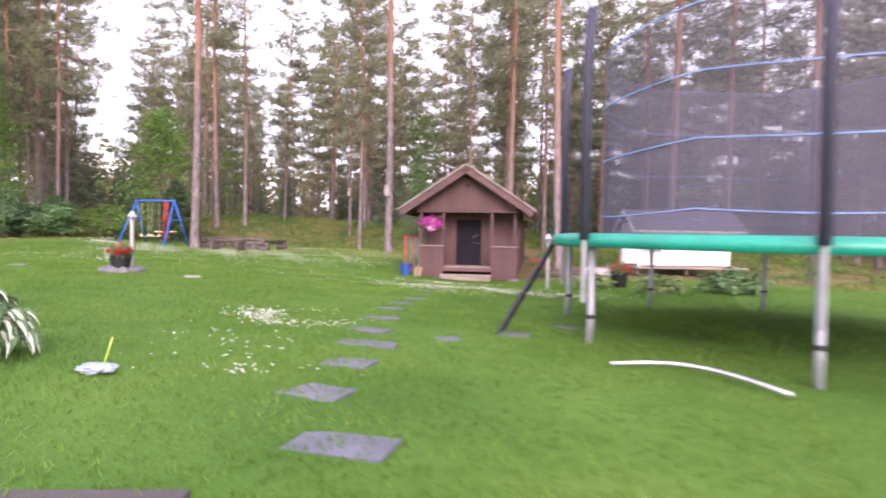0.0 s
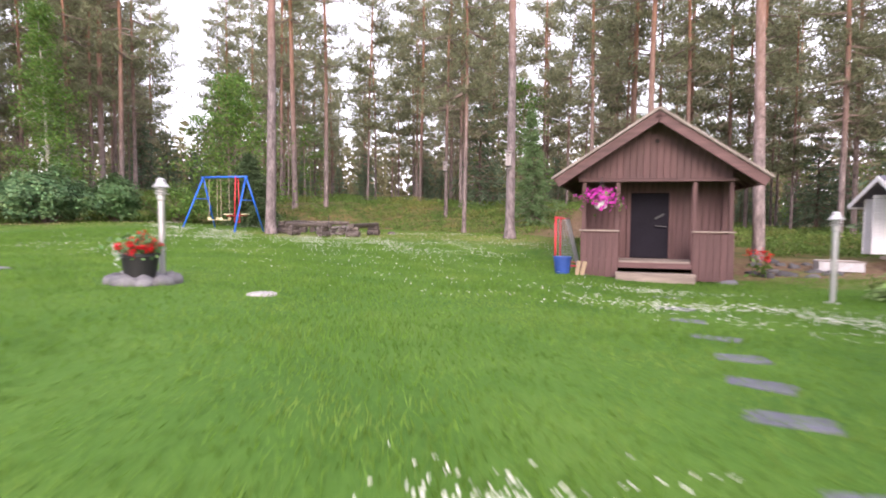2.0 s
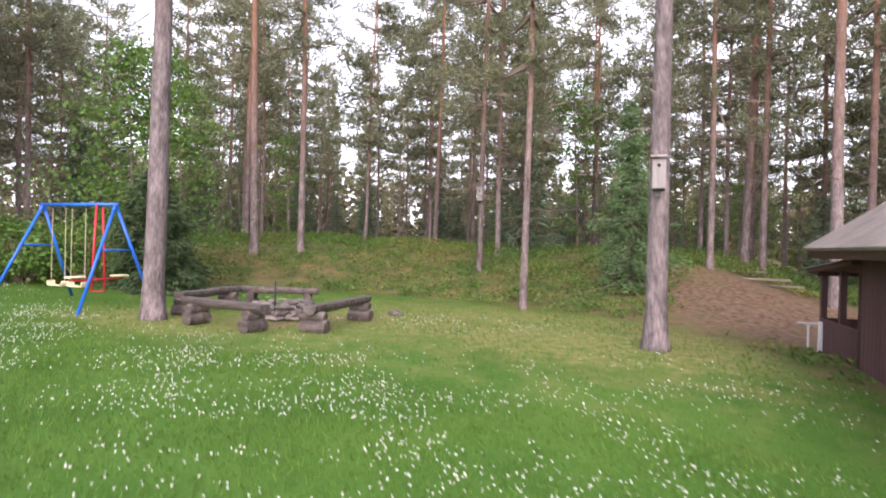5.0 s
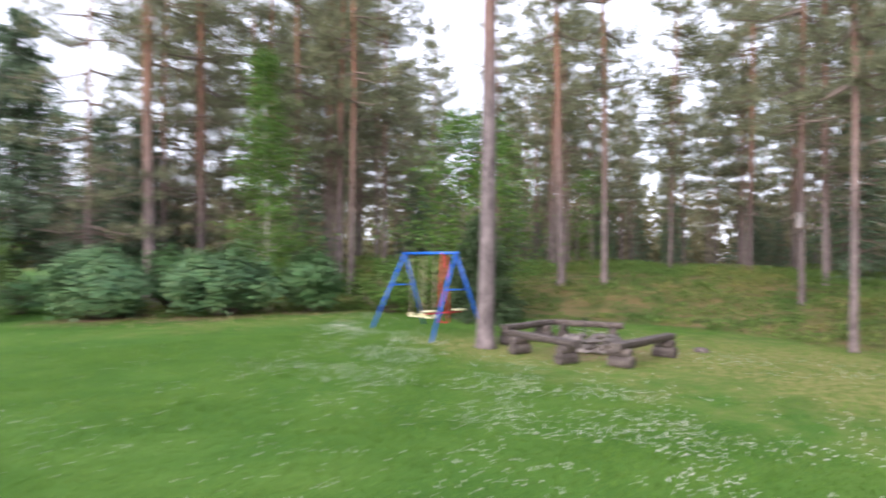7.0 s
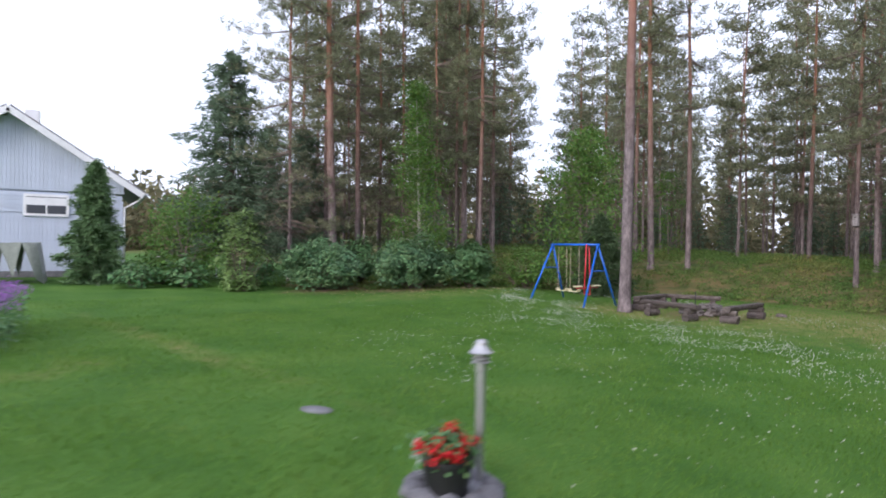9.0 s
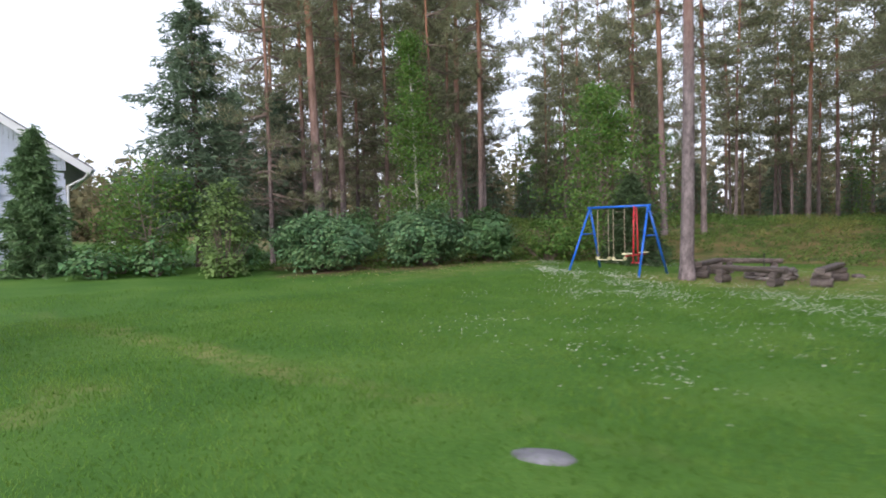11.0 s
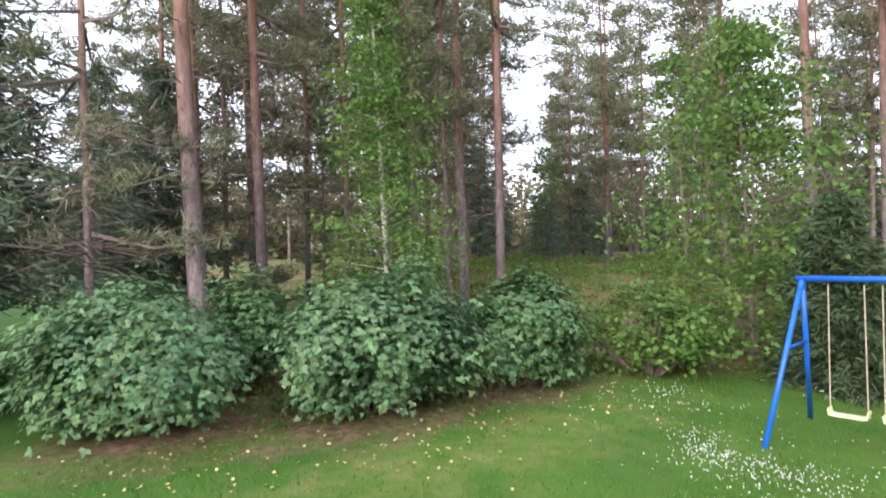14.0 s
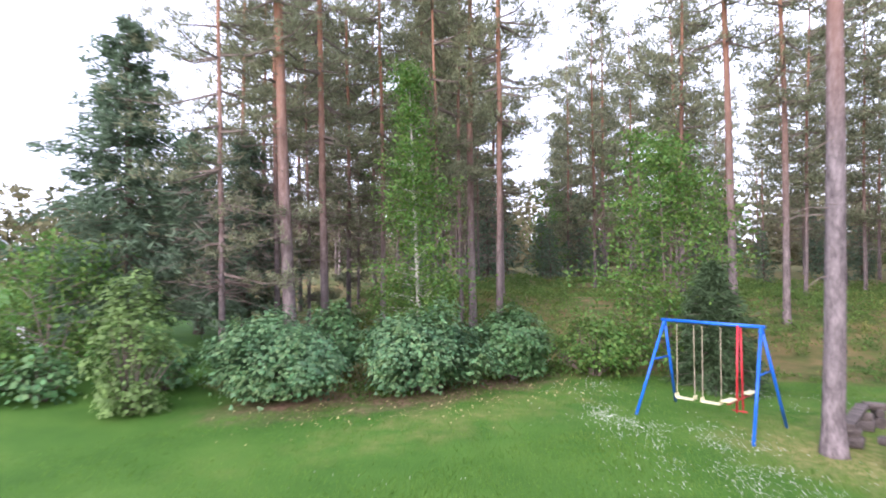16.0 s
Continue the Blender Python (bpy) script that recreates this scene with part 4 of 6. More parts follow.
def hockey_goal(m):
    root = thing("hockey_goal", m, "red street hockey goal with white net leaning by the playhouse", "goal")
    w, h, d = 0.95, 0.98, 0.42
    for a, b in (((-w / 2, 0, 0), (-w / 2, 0, h)), ((w / 2, 0, 0), (w / 2, 0, h)), ((-w / 2, 0, h), (w / 2, 0, h))):
        part("goal_post", tube(bmesh.new(), [a, b], 0.022, 10), M_GOALRED, root, smooth=True)
    part("base_bar", tube(bmesh.new(), [(-w / 2, 0, 0.02), (-w / 2, d, 0.02), (w / 2, d, 0.02), (w / 2, 0, 0.02)], 0.018, 8), M_GOALRED, root)
    part("top_bar", tube(bmesh.new(), [(-w / 2, 0, h - 0.01), (-w / 2, 0.18, h - 0.02), (w / 2, 0.18, h - 0.02), (w / 2, 0, h - 0.01)], 0.012, 8), M_GOALRED, root)
    bm = bmesh.new()
    for i in range(19):
        t = i / 18
        z, y = h * (1 - t), 0.18 + (d - 0.18) * t
        tube(bm, [(-w / 2, 0.01, z), (-w / 2, y, z - 0.02), (w / 2, y, z - 0.02), (w / 2, 0.01, z)], 0.0026, 3, cap=False)
    for i in range(20):
        xx = -w / 2 + w * i / 19
        tube(bm, [(xx, 0.18, h), (xx, d, 0)], 0.0024, 3, cap=False)
    for i in range(5):
        for sx in (-1, 1):
            tube(bm, [(sx * w / 2, 0.04 * i, h), (sx * w / 2, 0.09 * i, 0)], 0.0024, 3, cap=False)
    part("net", bm, M_NET, root, "white knotted net")


hockey_goal(put(-2.38, 18.15, -78) @ pose(0, 0, 0.0))
M_BUCKET = mat("blue_plastic", (0.025, 0.065, 0.26), 0.4, bump=0.03)
bucket = thing("bucket", put(-1.88, 16.9), "blue plastic bucket beside the hockey goal", "bucket")
part("body", lathe(bmesh.new(), [(0.13, 0.0), (0.165, 0.3), (0.175, 0.3), (0.175, 0.32), (0.155, 0.32), (0.15, 0.29), (0.12, 0.02)], 24), M_BUCKET, bucket, smooth=False)
bm = bmesh.new()
tube(bm, [(0.17 * math.cos(a), 0.05 - 0.1 * math.sin(a), 0.3 - 0.12 * math.sin(a)) for a in (math.pi * k / 8 for k in range(9))], 0.005, 5)
part("handle", bm, M_IRON, bucket)
M_PALEWOOD = mat("fresh_sawn_wood", (0.27, 0.2, 0.125), 0.75, scale=3, fine=60, stretch=(6, 6, 0.7), bump=0.2)
for k, (dx, tilt) in enumerate(((0.05, 8), (0.13, 12))):
    pl = one("plank", M_PALEWOOD, None, (0, 0, 0.13), (0.08, 0.03, 0.28))
    pl.matrix_world = put(-1.66 + dx, 16.93 + 0.05 * k, 12) @ pose(0, 0, 0, -tilt, tilt, 0)
    tagged(pl, "short pale sawn plank leaning on the playhouse", "plank", "planks by the playhouse")
rk = thing("coat_rack", C_POSE @ pose(-W - 0.04, 7.18, 0.62), "white bracket rack fixed behind the playhouse", "rack")
part("rail", tube(bmesh.new(), [(-0.14, 0, -0.2), (-0.14, 0, 0.2)], 0.014, 6), M_WHITE, rk)
for zz in (-0.2, 0.2):
    part("arm", tube(bmesh.new(), [(0.05, 0, zz), (-0.3, -0.02, zz)], 0.016, 6), M_WHITE, rk)
one("mount", M_WHITE, rk, (0.02, 0, 0), (0.06, 0.05, 0.46))

# ---------------------------------------------------------------- swing set
M_BLUE = mat("blue_painted_tube", (0.016, 0.125, 0.58), 0.35, scale=5, fine=80, bump=0.05)
M_SEAT = mat("cream_plastic", (0.72, 0.66, 0.42), 0.45, bump=0.05)
M_ROPE = mat("braided_rope", (0.42, 0.36, 0.26), 0.9, fine=160, bump=0.4, stretch=(1, 1, 3))
S_L, S_R = Vector((-15.08, 19.78, 1.98)), Vector((-13.4, 20.04, 1.98))


def swing_set():
    root = thing("swing_set", put(-14.24, 19.9), "blue tubular swing set with two cream seats and a red glider", "swing set")
    inv = root.matrix_world.inverted()
    L = lambda v: inv @ Vector(v)
    a, b = L(S_L), L(S_R)
    u = (b - a).normalized()
    part("top_bar", tube(bmesh.new(), [a - u * 0.06, b + u * 0.06], 0.03, 12), M_BLUE, root, smooth=True)
    legs = {}
    for key, top, f in (("fl", S_L, (-15.11, 18.97)), ("fr", S_R, (-13.13, 19.28)), ("bl", S_L, (-15.34, 20.46)), ("br", S_R, (-13.37, 20.77))):
        foot = Vector((*f, ground_z(*f) - 0.03))
        legs[key] = (L(top), L(foot))
        part("leg", tube(bmesh.new(), [L(top), L(foot)], 0.027, 10), M_BLUE, root, smooth=True)
        part("collar", tube(bmesh.new(), [L(top).lerp(L(foot), 0.02), L(top).lerp(L(foot), 0.06)], 0.032, 10), M_BLUE, root)
    for p, q in (("fl", "bl"), ("fr", "br")):
        part("brace", tube(bmesh.new(), [legs[p][0].lerp(legs[p][1], 0.42), legs[q][0].lerp(legs[q][1], 0.42)], 0.016, 8), M_BLUE, root, smooth=True)
    for t0, t1 in ((0.14, 0.325), (0.415, 0.605)):
        p, q = a.lerp(b, t0), a.lerp(b, t1)
        z = -1.39
        mid = (p + q) / 2 + Vector((0, 0, z))
        side = u.cross(Vector((0, 0, 1)))
        ang = math.atan2(u.y, u.x)
        bm = bmesh.new()
        prof = [(-0.17, 0.07), (-0.16, 0.01), (-0.125, 0.0), (0.125, 0.0), (0.16, 0.01), (0.17, 0.07)]
        loops = []
        for ww in (-0.075, -0.06, 0.06, 0.075):
            dip = 0.006 if abs(ww) > 0.07 else 0.0
            up = [bm.verts.new((xx, ww, zz - dip)) for xx, zz in prof]
            dn = [bm.verts.new((xx * 1.06, ww, zz - 0.022 + dip)) for xx, zz in prof]
            loops.append(up + dn[::-1])
        for r0, r1 in zip(loops, loops[1:]):
            for k in range(12):
                bm.faces.new((r0[k], r0[(k + 1) % 12], r1[(k + 1) % 12], r1[k]))
        for lp in (loops[0], loops[-1]):
            for k in range(5):
                bm.faces.new((lp[k], lp[k + 1], lp[10 - k], lp[11 - k]))
        bmesh.ops.recalc_face_normals(bm, faces=bm.faces)
        bmesh.ops.transform(bm, matrix=Matrix.Translation(mid) @ Matrix.Rotation(ang, 4, "Z"), verts=bm.verts)
        seat = part("seat", bm, M_SEAT, root, "cream moulded plastic swing seat")
        for e, sg in ((p, -1), (q, 1)):
            low = mid + u * sg * 0.165 + Vector((0, 0, 0.06))
            part("rope", tube(bmesh.new(), [e, low], 0.007, 6), M_ROPE, seat, "braided rope")
            part("hook", tube(bmesh.new(), [e + Vector((0, 0, 0.03)), e - Vector((0, 0, 0.06))], 0.012, 6), M_IRON, seat)
    # glider
    c = a.lerp(b, 0.79)
    side = u.cross(Vector((0, 0, 1)))
    ang = math.atan2(u.y, u.x)
    for sg in (-1, 1):
        top = c + side * sg * 0.06
        low = c + side * sg * 0.13 + Vector((0, 0, -1.46))
        part("glider_bar", tube(bmesh.new(), [top, low], 0.018, 8), M_GOALRED, root, "red hanging glider bar", True)
    part("glider_beam", tube(bmesh.new(), [c + side * -0.5 + Vector((0, 0, -1.26)), c + side * 0.5 + Vector((0, 0, -1.26))], 0.018, 8), M_GOALRED, root, "red glider beam", True)
    part("foot_rest", tube(bmesh.new(), [c + u * -0.12 + Vector((0, 0, -1.46)), c + u * 0.12 + Vector((0, 0, -1.46))], 0.014, 6), M_GOALRED, root)
    for sg in (-1, 1):
        one("glider_seat", M_SEAT, root, (0, 0, 0), (0.3, 0.14, 0.035), bevel=0.012, m=Matrix.Translation(c + side * sg * 0.42 + Vector((0, 0, -1.21))) @ Matrix.Rotation(ang + 1.57, 4, "Z"), label="cream plastic glider seat")


swing_set()

# ---------------------------------------------------------------- fireplace with log benches
M_LOG = mat("weathered_log", (0.1, 0.08, 0.075), 0.9, dark=(0.035, 0.027, 0.026), light=(0.25, 0.21, 0.19), scale=3, fine=40, bump=0.7, depth=0.02, stretch=(0.5, 4, 4), objrand=0.15)


def log(parent, a, b, r, name="log", seg=12, rng=random.Random(4), split=False):
    """A short log; a split one has a hewn flat top."""
    a, b = Vector(a), Vector(b)
    n = 7
    pts = [a.lerp(b, i / n) + Vector((0, 0, 0.008 * math.sin(i * 1.7))) for i in range(n + 1)]
    bm = tube(bmesh.new(), pts, [r * rng.uniform(0.92, 1.06) for _ in pts], seg)
    if split:
        d = b - a
        for v in bm.verts:
            z = a.z + (v.co - a).dot(d) / d.length_squared * d.z
            v.co.z = min(v.co.z, z + 0.3 * r + rng.uniform(-0.004, 0.004))
    return part(name, bm, M_LOG, parent)


def log_bench(ax, ay, bx, by, stumps, label):
    """A split log lying on short cross logs."""
    c = ((ax + bx) / 2, (ay + by) / 2)
    root = thing("log_bench", put(*c), label, "log bench", "log benches round the fireplace")
    inv = root.matrix_world.inverted()
    d = Vector((bx - ax, by - ay, 0)).normalized()
    s = Vector((-d.y, d.x, 0))
    za, zb = ground_z(ax, ay), ground_z(bx, by)
    log(root, inv @ Vector((ax, ay, za + 0.37)), inv @ Vector((bx, by, zb + 0.38)), 0.1, "seat_log", split=True)
    for t in stumps:
        p = Vector((ax, ay, za)).lerp(Vector((bx, by, zb)), t)
        for zz, rr_, hl in ((0.09, 0.105, 0.2), (0.235, 0.075, 0.17)):
            q = p + Vector((0, 0, zz))
            log(root, inv @ (q - s * hl), inv @ (q + s * hl), rr_, "cross_log")


log_bench(-11.75, 20.15, -10.1, 20.2, (0.16, 0.86), "split-log bench on crossed logs, front of the fireplace")
log_bench(-9.6, 20.55, -10.0, 22.45, (0.09, 0.88), "split-log bench on crossed logs, beside the fireplace")
log_bench(-12.3, 20.45, -12.7, 22.0, (0.1, 0.85), "split-log bench on crossed logs, by the pine")
log_bench(-12.75, 22.15, -11.55, 23.0, (0.15, 0.86), "split-log bench on crossed logs, far side of the fireplace")
M_HEARTH = mat("sooty_field_stone", (0.15, 0.13, 0.125), 0.9, dark=(0.06, 0.05, 0.05), light=(0.3, 0.26, 0.23), scale=5, fine=60, bump=0.6, depth=0.015, objrand=0.35)
ring = thing("fireplace", put(-11.2, 21.7), "ring of stacked grey stones around an iron spit", "fireplace")
rr = random.Random(12)
for lv in range(3):
    for k in range(11 - lv):
        a = 6.283 * k / (11 - lv) + lv * 0.3
        bm = blob(bmesh.new(), (0, 0, 0), (0.14 * rr.uniform(0.7, 1.3), 0.1, 0.055 * rr.uniform(0.8, 1.2)), rr, rough=0.4)
        bmesh.ops.transform(bm, matrix=pose(0.48 * math.cos(a), 0.45 * math.sin(a), 0.05 + lv * 0.085, 0, 0, math.degrees(a) + 90), verts=bm.verts)
        part("stone", bm, M_HEARTH, ring, smooth=False)
part("spit", tube(bmesh.new(), [(-0.1, -0.1, 0), (-0.1, -0.1, 0.62)], 0.014, 6), M_IRON, ring, "rusty iron spit")
rk2 = part("stump", blob(bmesh.new(), (0, 0, 0.02), (0.16, 0.12, 0.08), rr), M_LOG, None, smooth=True)
rk2.matrix_world = put(-9.95, 23.3)
tagged(rk2, "small dark stump in the grass by the benches", "stump")


M_NEST = mat("pale_grey_boards", (0.32, 0.285, 0.285), 0.85, dark=(0.19, 0.165, 0.165), light=(0.43, 0.39, 0.39), scale=3, fine=60, bump=0.3, stretch=(6, 6, 0.6))


def nest_box(m, label):
    root = thing("nest_box", m, label, "nest box", "nest boxes")
    one("body", M_NEST, root, (0, 0, 0), (0.16, 0.15, 0.38))
    one("roof", M_NEST, root, (0, -0.02, 0.21), (0.2, 0.23, 0.03))
    one("floor_board", M_DARK, root, (0, 0, -0.2), (0.15, 0.14, 0.02))
    bm = lathe(bmesh.new(), [(0.022, 0), (0.022, 0.006)], 12)
    bmesh.ops.transform(bm, matrix=Matrix.Translation((0, -0.073, 0.1)) @ Matrix.Rotation(radians(90), 4, "X"), verts=bm.verts)
    part("entrance", bm, M_DARK, root)
    one("back_plate", M_NEST, root, (0, 0.085, -0.02), (0.08, 0.02, 0.52))


nest_box(put(-5.1, 21.94, 8, 2.27), "grey wooden nest box fixed to the pine trunk")
nest_box(put(-11.55, 30.03, 10, 2.3), "small wooden nest box on a pine in the wood")

# ---------------------------------------------------------------- garden lamps and flower pots
M_STEEL = mat("galvanised_steel", (0.48, 0.47, 0.48), 0.36, dark=(0.36, 0.35, 0.36), light=(0.58, 0.57, 0.58), scale=4, fine=80, metal=0.75, bump=0.05)


def garden_lamp(m, label, s=1.0):
    root = thing("garden_lamp", m @ Matrix.Diagonal((s, s, s, 1)), label, "garden lamp", "garden lamps")
    part("post", lathe(bmesh.new(), [(0.09, 0), (0.09, 0.015), (0.036, 0.02), (0.036, 0.92)], 20), M_STEEL, root)
    part("collar", lathe(bmesh.new(), [(0.04, 0.9), (0.046, 0.91), (0.046, 0.97), (0.04, 0.98)], 20), M_STEEL, root)
    for k in range(3):
        part("louvre", lathe(bmesh.new(), [(0.045, 0.975 + k * 0.03), (0.076 - 0.004 * k, 0.972 + k * 0.03), (0.076 - 0.004 * k, 0.978 + k * 0.03), (0.045, 0.995 + k * 0.03)], 24), M_STEEL, root)
    part("lens", lathe(bmesh.new(), [(0.04, 0.97), (0.04, 1.07)], 16), M_WHITE, root, "frosted white lamp lens")
    part("hood", lathe(bmesh.new(), [(0.05, 1.06), (0.092, 1.045), (0.094, 1.052), (0.076, 1.07), (0.055, 1.1), (0.05, 1.11), (0.048, 1.13), (0.03, 1.15)], 28), M_STEEL, root, "flared metal lamp hood")


garden_lamp(put(-3.93, 9.96), "galvanised bollard lamp behind the flower pot", 0.92)
garden_lamp(put(2.31, 15.45), "galvanised bollard lamp near the playhouse", 1.07)
garden_lamp(put(-27.9, 11.9), "galvanised bollard lamp beyond the shrubs")
M_POT = mat("black_plastic_pot", (0.008, 0.008, 0.009), 0.6, bump=0.05)
M_SILVER = mat("silvery_leaves", (0.42, 0.48, 0.44), 0.7, bump=0, island=0.15, through_light=0.15)


def flower_pot(m, seed, label, s=1.0):
    root = thing("flower_pot", m @ Matrix.Diagonal((s, s, s, 1)), label, "flower pot", "flower pots")
    rng, nr = random.Random(seed), np.random.default_rng(seed)
    part("pot", lathe(bmesh.new(), [(0.155, 0), (0.165, 0.02), (0.215, 0.34), (0.23, 0.345), (0.23, 0.385), (0.205, 0.385), (0.2, 0.33)], 28), M_POT, root, "black plastic pot")
    p = nr.normal(size=(380, 3)) * (0.12, 0.12, 0.07) + (0, 0, 0.46)
    nv = p - (0, 0, 0.36)
    nv /= np.linalg.norm(nv, axis=1, keepdims=True)
    tagged(link("foliage", quads_mesh("foliage", facing_leaves(p, nv, nr, 0.07, 0.06)), M_BUSH, root), kind="stuff")
    q = []
    for k in range(22):
        a = rng.uniform(0, 6.283)
        r = rng.uniform(0.04, 0.28)
        h = 0.62 - r * 0.75 + rng.uniform(-0.03, 0.05)
        q.append(np.array((r * math.cos(a), r * math.sin(a), h)) + nr.normal(size=(24, 3)) * 0.026)
    q = np.concatenate(q)
    tagged(link("geranium_bloom", quads_mesh("geranium_bloom", facing_leaves(q, np.tile((0, 0, 1.0), (len(q), 1)), nr, 0.035, 0.035, (0.0, 120.0, 240.0))), M_RED, root, "red geranium heads"), kind="stuff")
    q = nr.normal(size=(90, 3)) * (0.05, 0.05, 0.06) + (-0.2, -0.05, 0.4)
    tagged(link("trailing_leaves", quads_mesh("trailing_leaves", leaves(q, nr, 0.08, 0.02, droop=0.8)), M_SILVER, root, "silvery trailing leaves"), kind="stuff")
    return root


flower_pot(put(-3.83, 9.64, 30, 0.0), 91, "black pot of red geraniums on a ring of stones", 0.8)
flower_pot(put(3.75, 16.5, 0, 0.0), 92, "black pot of red flowers beside the white shed", 0.95)
rr = random.Random(33)
for k in range(10):
    a = 6.283 * k / 10
    x, y = -3.92 + 0.27 * math.cos(a), 9.74 + 0.27 * math.sin(a)
    st = part("border_stone", blob(bmesh.new(), (0, 0, 0.02), (0.13 * rr.uniform(0.8, 1.2), 0.095 * rr.uniform(0.8, 1.1), 0.08), rr, rough=0.22), M_STONE, None, smooth=True)
    st.matrix_world = put(x, y, math.degrees(a) + 90)
    tagged(st, "grey border stone around the lamp and flower pot", "stone", "stones round the lamp")
bed = part("stone_bed", lathe(bmesh.new(), [(0.29, -0.02), (0.26, 0.05)], 20), M_STONE, None)
bed.matrix_world = put(-3.92, 9.74)
tagged(bed, "flat stones filling the ring under the pot", "stone bed")

# ---------------------------------------------------------------- stepping stones and loose things on the lawn
M_SLATE = mat("slate_slab", (0.105, 0.11, 0.14), 0.7, dark=(0.06, 0.062, 0.08), light=(0.155, 0.16, 0.195), scale=3, fine=40, bump=0.4, depth=0.008, objrand=0.12)


def slab(x, y, rx, ry, rz, seed):
    rng = random.Random(seed)
    bm = bmesh.new()
    corners = [Vector((sx + rng.uniform(-0.2, 0.12) * sx, sy + rng.uniform(-0.2, 0.15) * sy, 0)) for sx, sy in ((1, 1), (-1, 1), (-1, -1), (1, -1))]
    cutoff = rng.randrange(4)
    ring_ = []
    for k in range(4):
        if k == cutoff:
            ring_ += [corners[k].lerp(corners[k - 1], 0.2), corners[k].lerp(corners[(k + 1) % 4], 0.15)]
        else:
            ring_.append(corners[k])
    n = len(ring_)
    low = [bm.verts.new((rx * v.x, ry * v.y, -0.04)) for v in ring_]
    high = [bm.verts.new((rx * v.x * 0.97, ry * v.y * 0.97, 0.01)) for v in ring_]
    for k in range(n):
        bm.faces.new((low[k], low[(k + 1) % n], high[(k + 1) % n], high[k]))
    bm.faces.new(high)
    ob = part("stepping_stone", bm, M_SLATE, None)
    ob.matrix_world = put(x, y, rz)
    tagged(ob, "grey slate stepping stone sunk in the lawn", "stepping stone", "stepping stones to the playhouse")


for i, (x, y, rx, ry, rz) in enumerate(((3.81, 4.48, 0.27, 0.17, 8), (3.17, 5.2, 0.22, 0.16, -4), (2.89, 6.02, 0.2, 0.15, 8), (2.61, 6.75, 0.32, 0.13, 4), (2.3, 7.38, 0.23, 0.14, -10), (2.02, 8.15, 0.21, 0.12, 15), (1.74, 8.96, 0.2, 0.1, 5), (1.59, 9.56, 0.19, 0.1, -8), (1.45, 10.21, 0.18, 0.1, 12), (1.26, 10.91, 0.18, 0.1, 0), (3.12, 7.44, 0.13, 0.11, 30), (3.58, 8.1, 0.17, 0.13, 10), (3.98, 8.95, 0.16, 0.12, -15), (0.94, 11.76, 0.18, 0.1, 4), (0.69, 12.78, 0.22, 0.14, -6), (0.35, 14.38, 0.22, 0.14, 8))):
    slab(x, y, rx, ry, rz, 200 + i)
fl = part("flat_stone", blob(bmesh.new(), (0, 0, -0.01), (0.21, 0.14, 0.035), random.Random(71), rough=0.08), M_STONE, None, smooth=True)
fl.matrix_world = put(-6.3, 9.52, 30)
tagged(fl, "flat grey stone sunk in the lawn", "stone")
M_COVER = mat("pale_concrete", (0.36, 0.34, 0.34), 0.85, dark=(0.22, 0.2, 0.2), scale=5, fine=60, bump=0.3)
fl = part("cover_slab", lathe(bmesh.new(), [(0.14, -0.03), (0.14, 0.012), (0.125, 0.02), (0.0, 0.02)], 20), M_COVER, None)
fl.matrix_world = put(-2.5, 9.93)
tagged(fl, "round pale concrete cover level with the grass", "well cover")

M_BAG = mat("white_plastic_film", (0.33, 0.4, 0.46), 0.35, scale=8, fine=50, bump=0.6, depth=0.02, through_light=0.2)
bag = thing("plastic_bag", put(1.72, 4.82, 10), "crumpled white plastic bag lying on the lawn", "plastic bag")
bm = bmesh.new()
r = bmesh.ops.create_icosphere(bm, subdivisions=3, radius=1.0)
for v in r["verts"]:
    k = 1 + 0.35 * noise.noise(v.co * 2.3) + 0.18 * noise.noise(v.co * 6)
    v.co = Vector((v.co.x * 0.13 * k, v.co.y * 0.09 * k, max(-0.01, v.co.z * 0.036 * k + 0.03)))
part("film", bm, M_BAG, bag)
M_LIME = mat("lime_plastic", (0.45, 0.6, 0.08), 0.4, bump=0)
part("handle", tube(bmesh.new(), [(0.03, 0.02, 0.03), (0.055, 0.03, 0.12), (0.085, 0.04, 0.23)], [0.006, 0.005, 0.0055], 8), M_LIME, bag, "lime green handle", True)
M_ZINC = mat("zinc_tube", (0.6, 0.6, 0.64), 0.3, metal=0.7, bump=0.05)
rod = part("curved_tube", tube(bmesh.new(), [(1.22 * t, 0.18 * math.sin(t * 3.1) - 0.47 * t * t, 0.022 + 0.03 * math.sin(t * 3.14)) for t in (k / 12 for k in range(13))], 0.019, 10), M_ZINC, None, smooth=True)
rod.matrix_world = put(4.68, 7.1)
tagged(rod, "bent galvanised tube lying in the grass", "tube")

# hosta with separate leaves
M_HOSTA = mat("hosta_leaf", (0.1, 0.19, 0.07), 0.5, bump=0.2, scale=5, fine=30, objrand=0.2, through_light=0.2)
M_HOSTA_EDGE = mat("hosta_white_centre", (0.72, 0.74, 0.6), 0.5, bump=0.1, through_light=0.2)


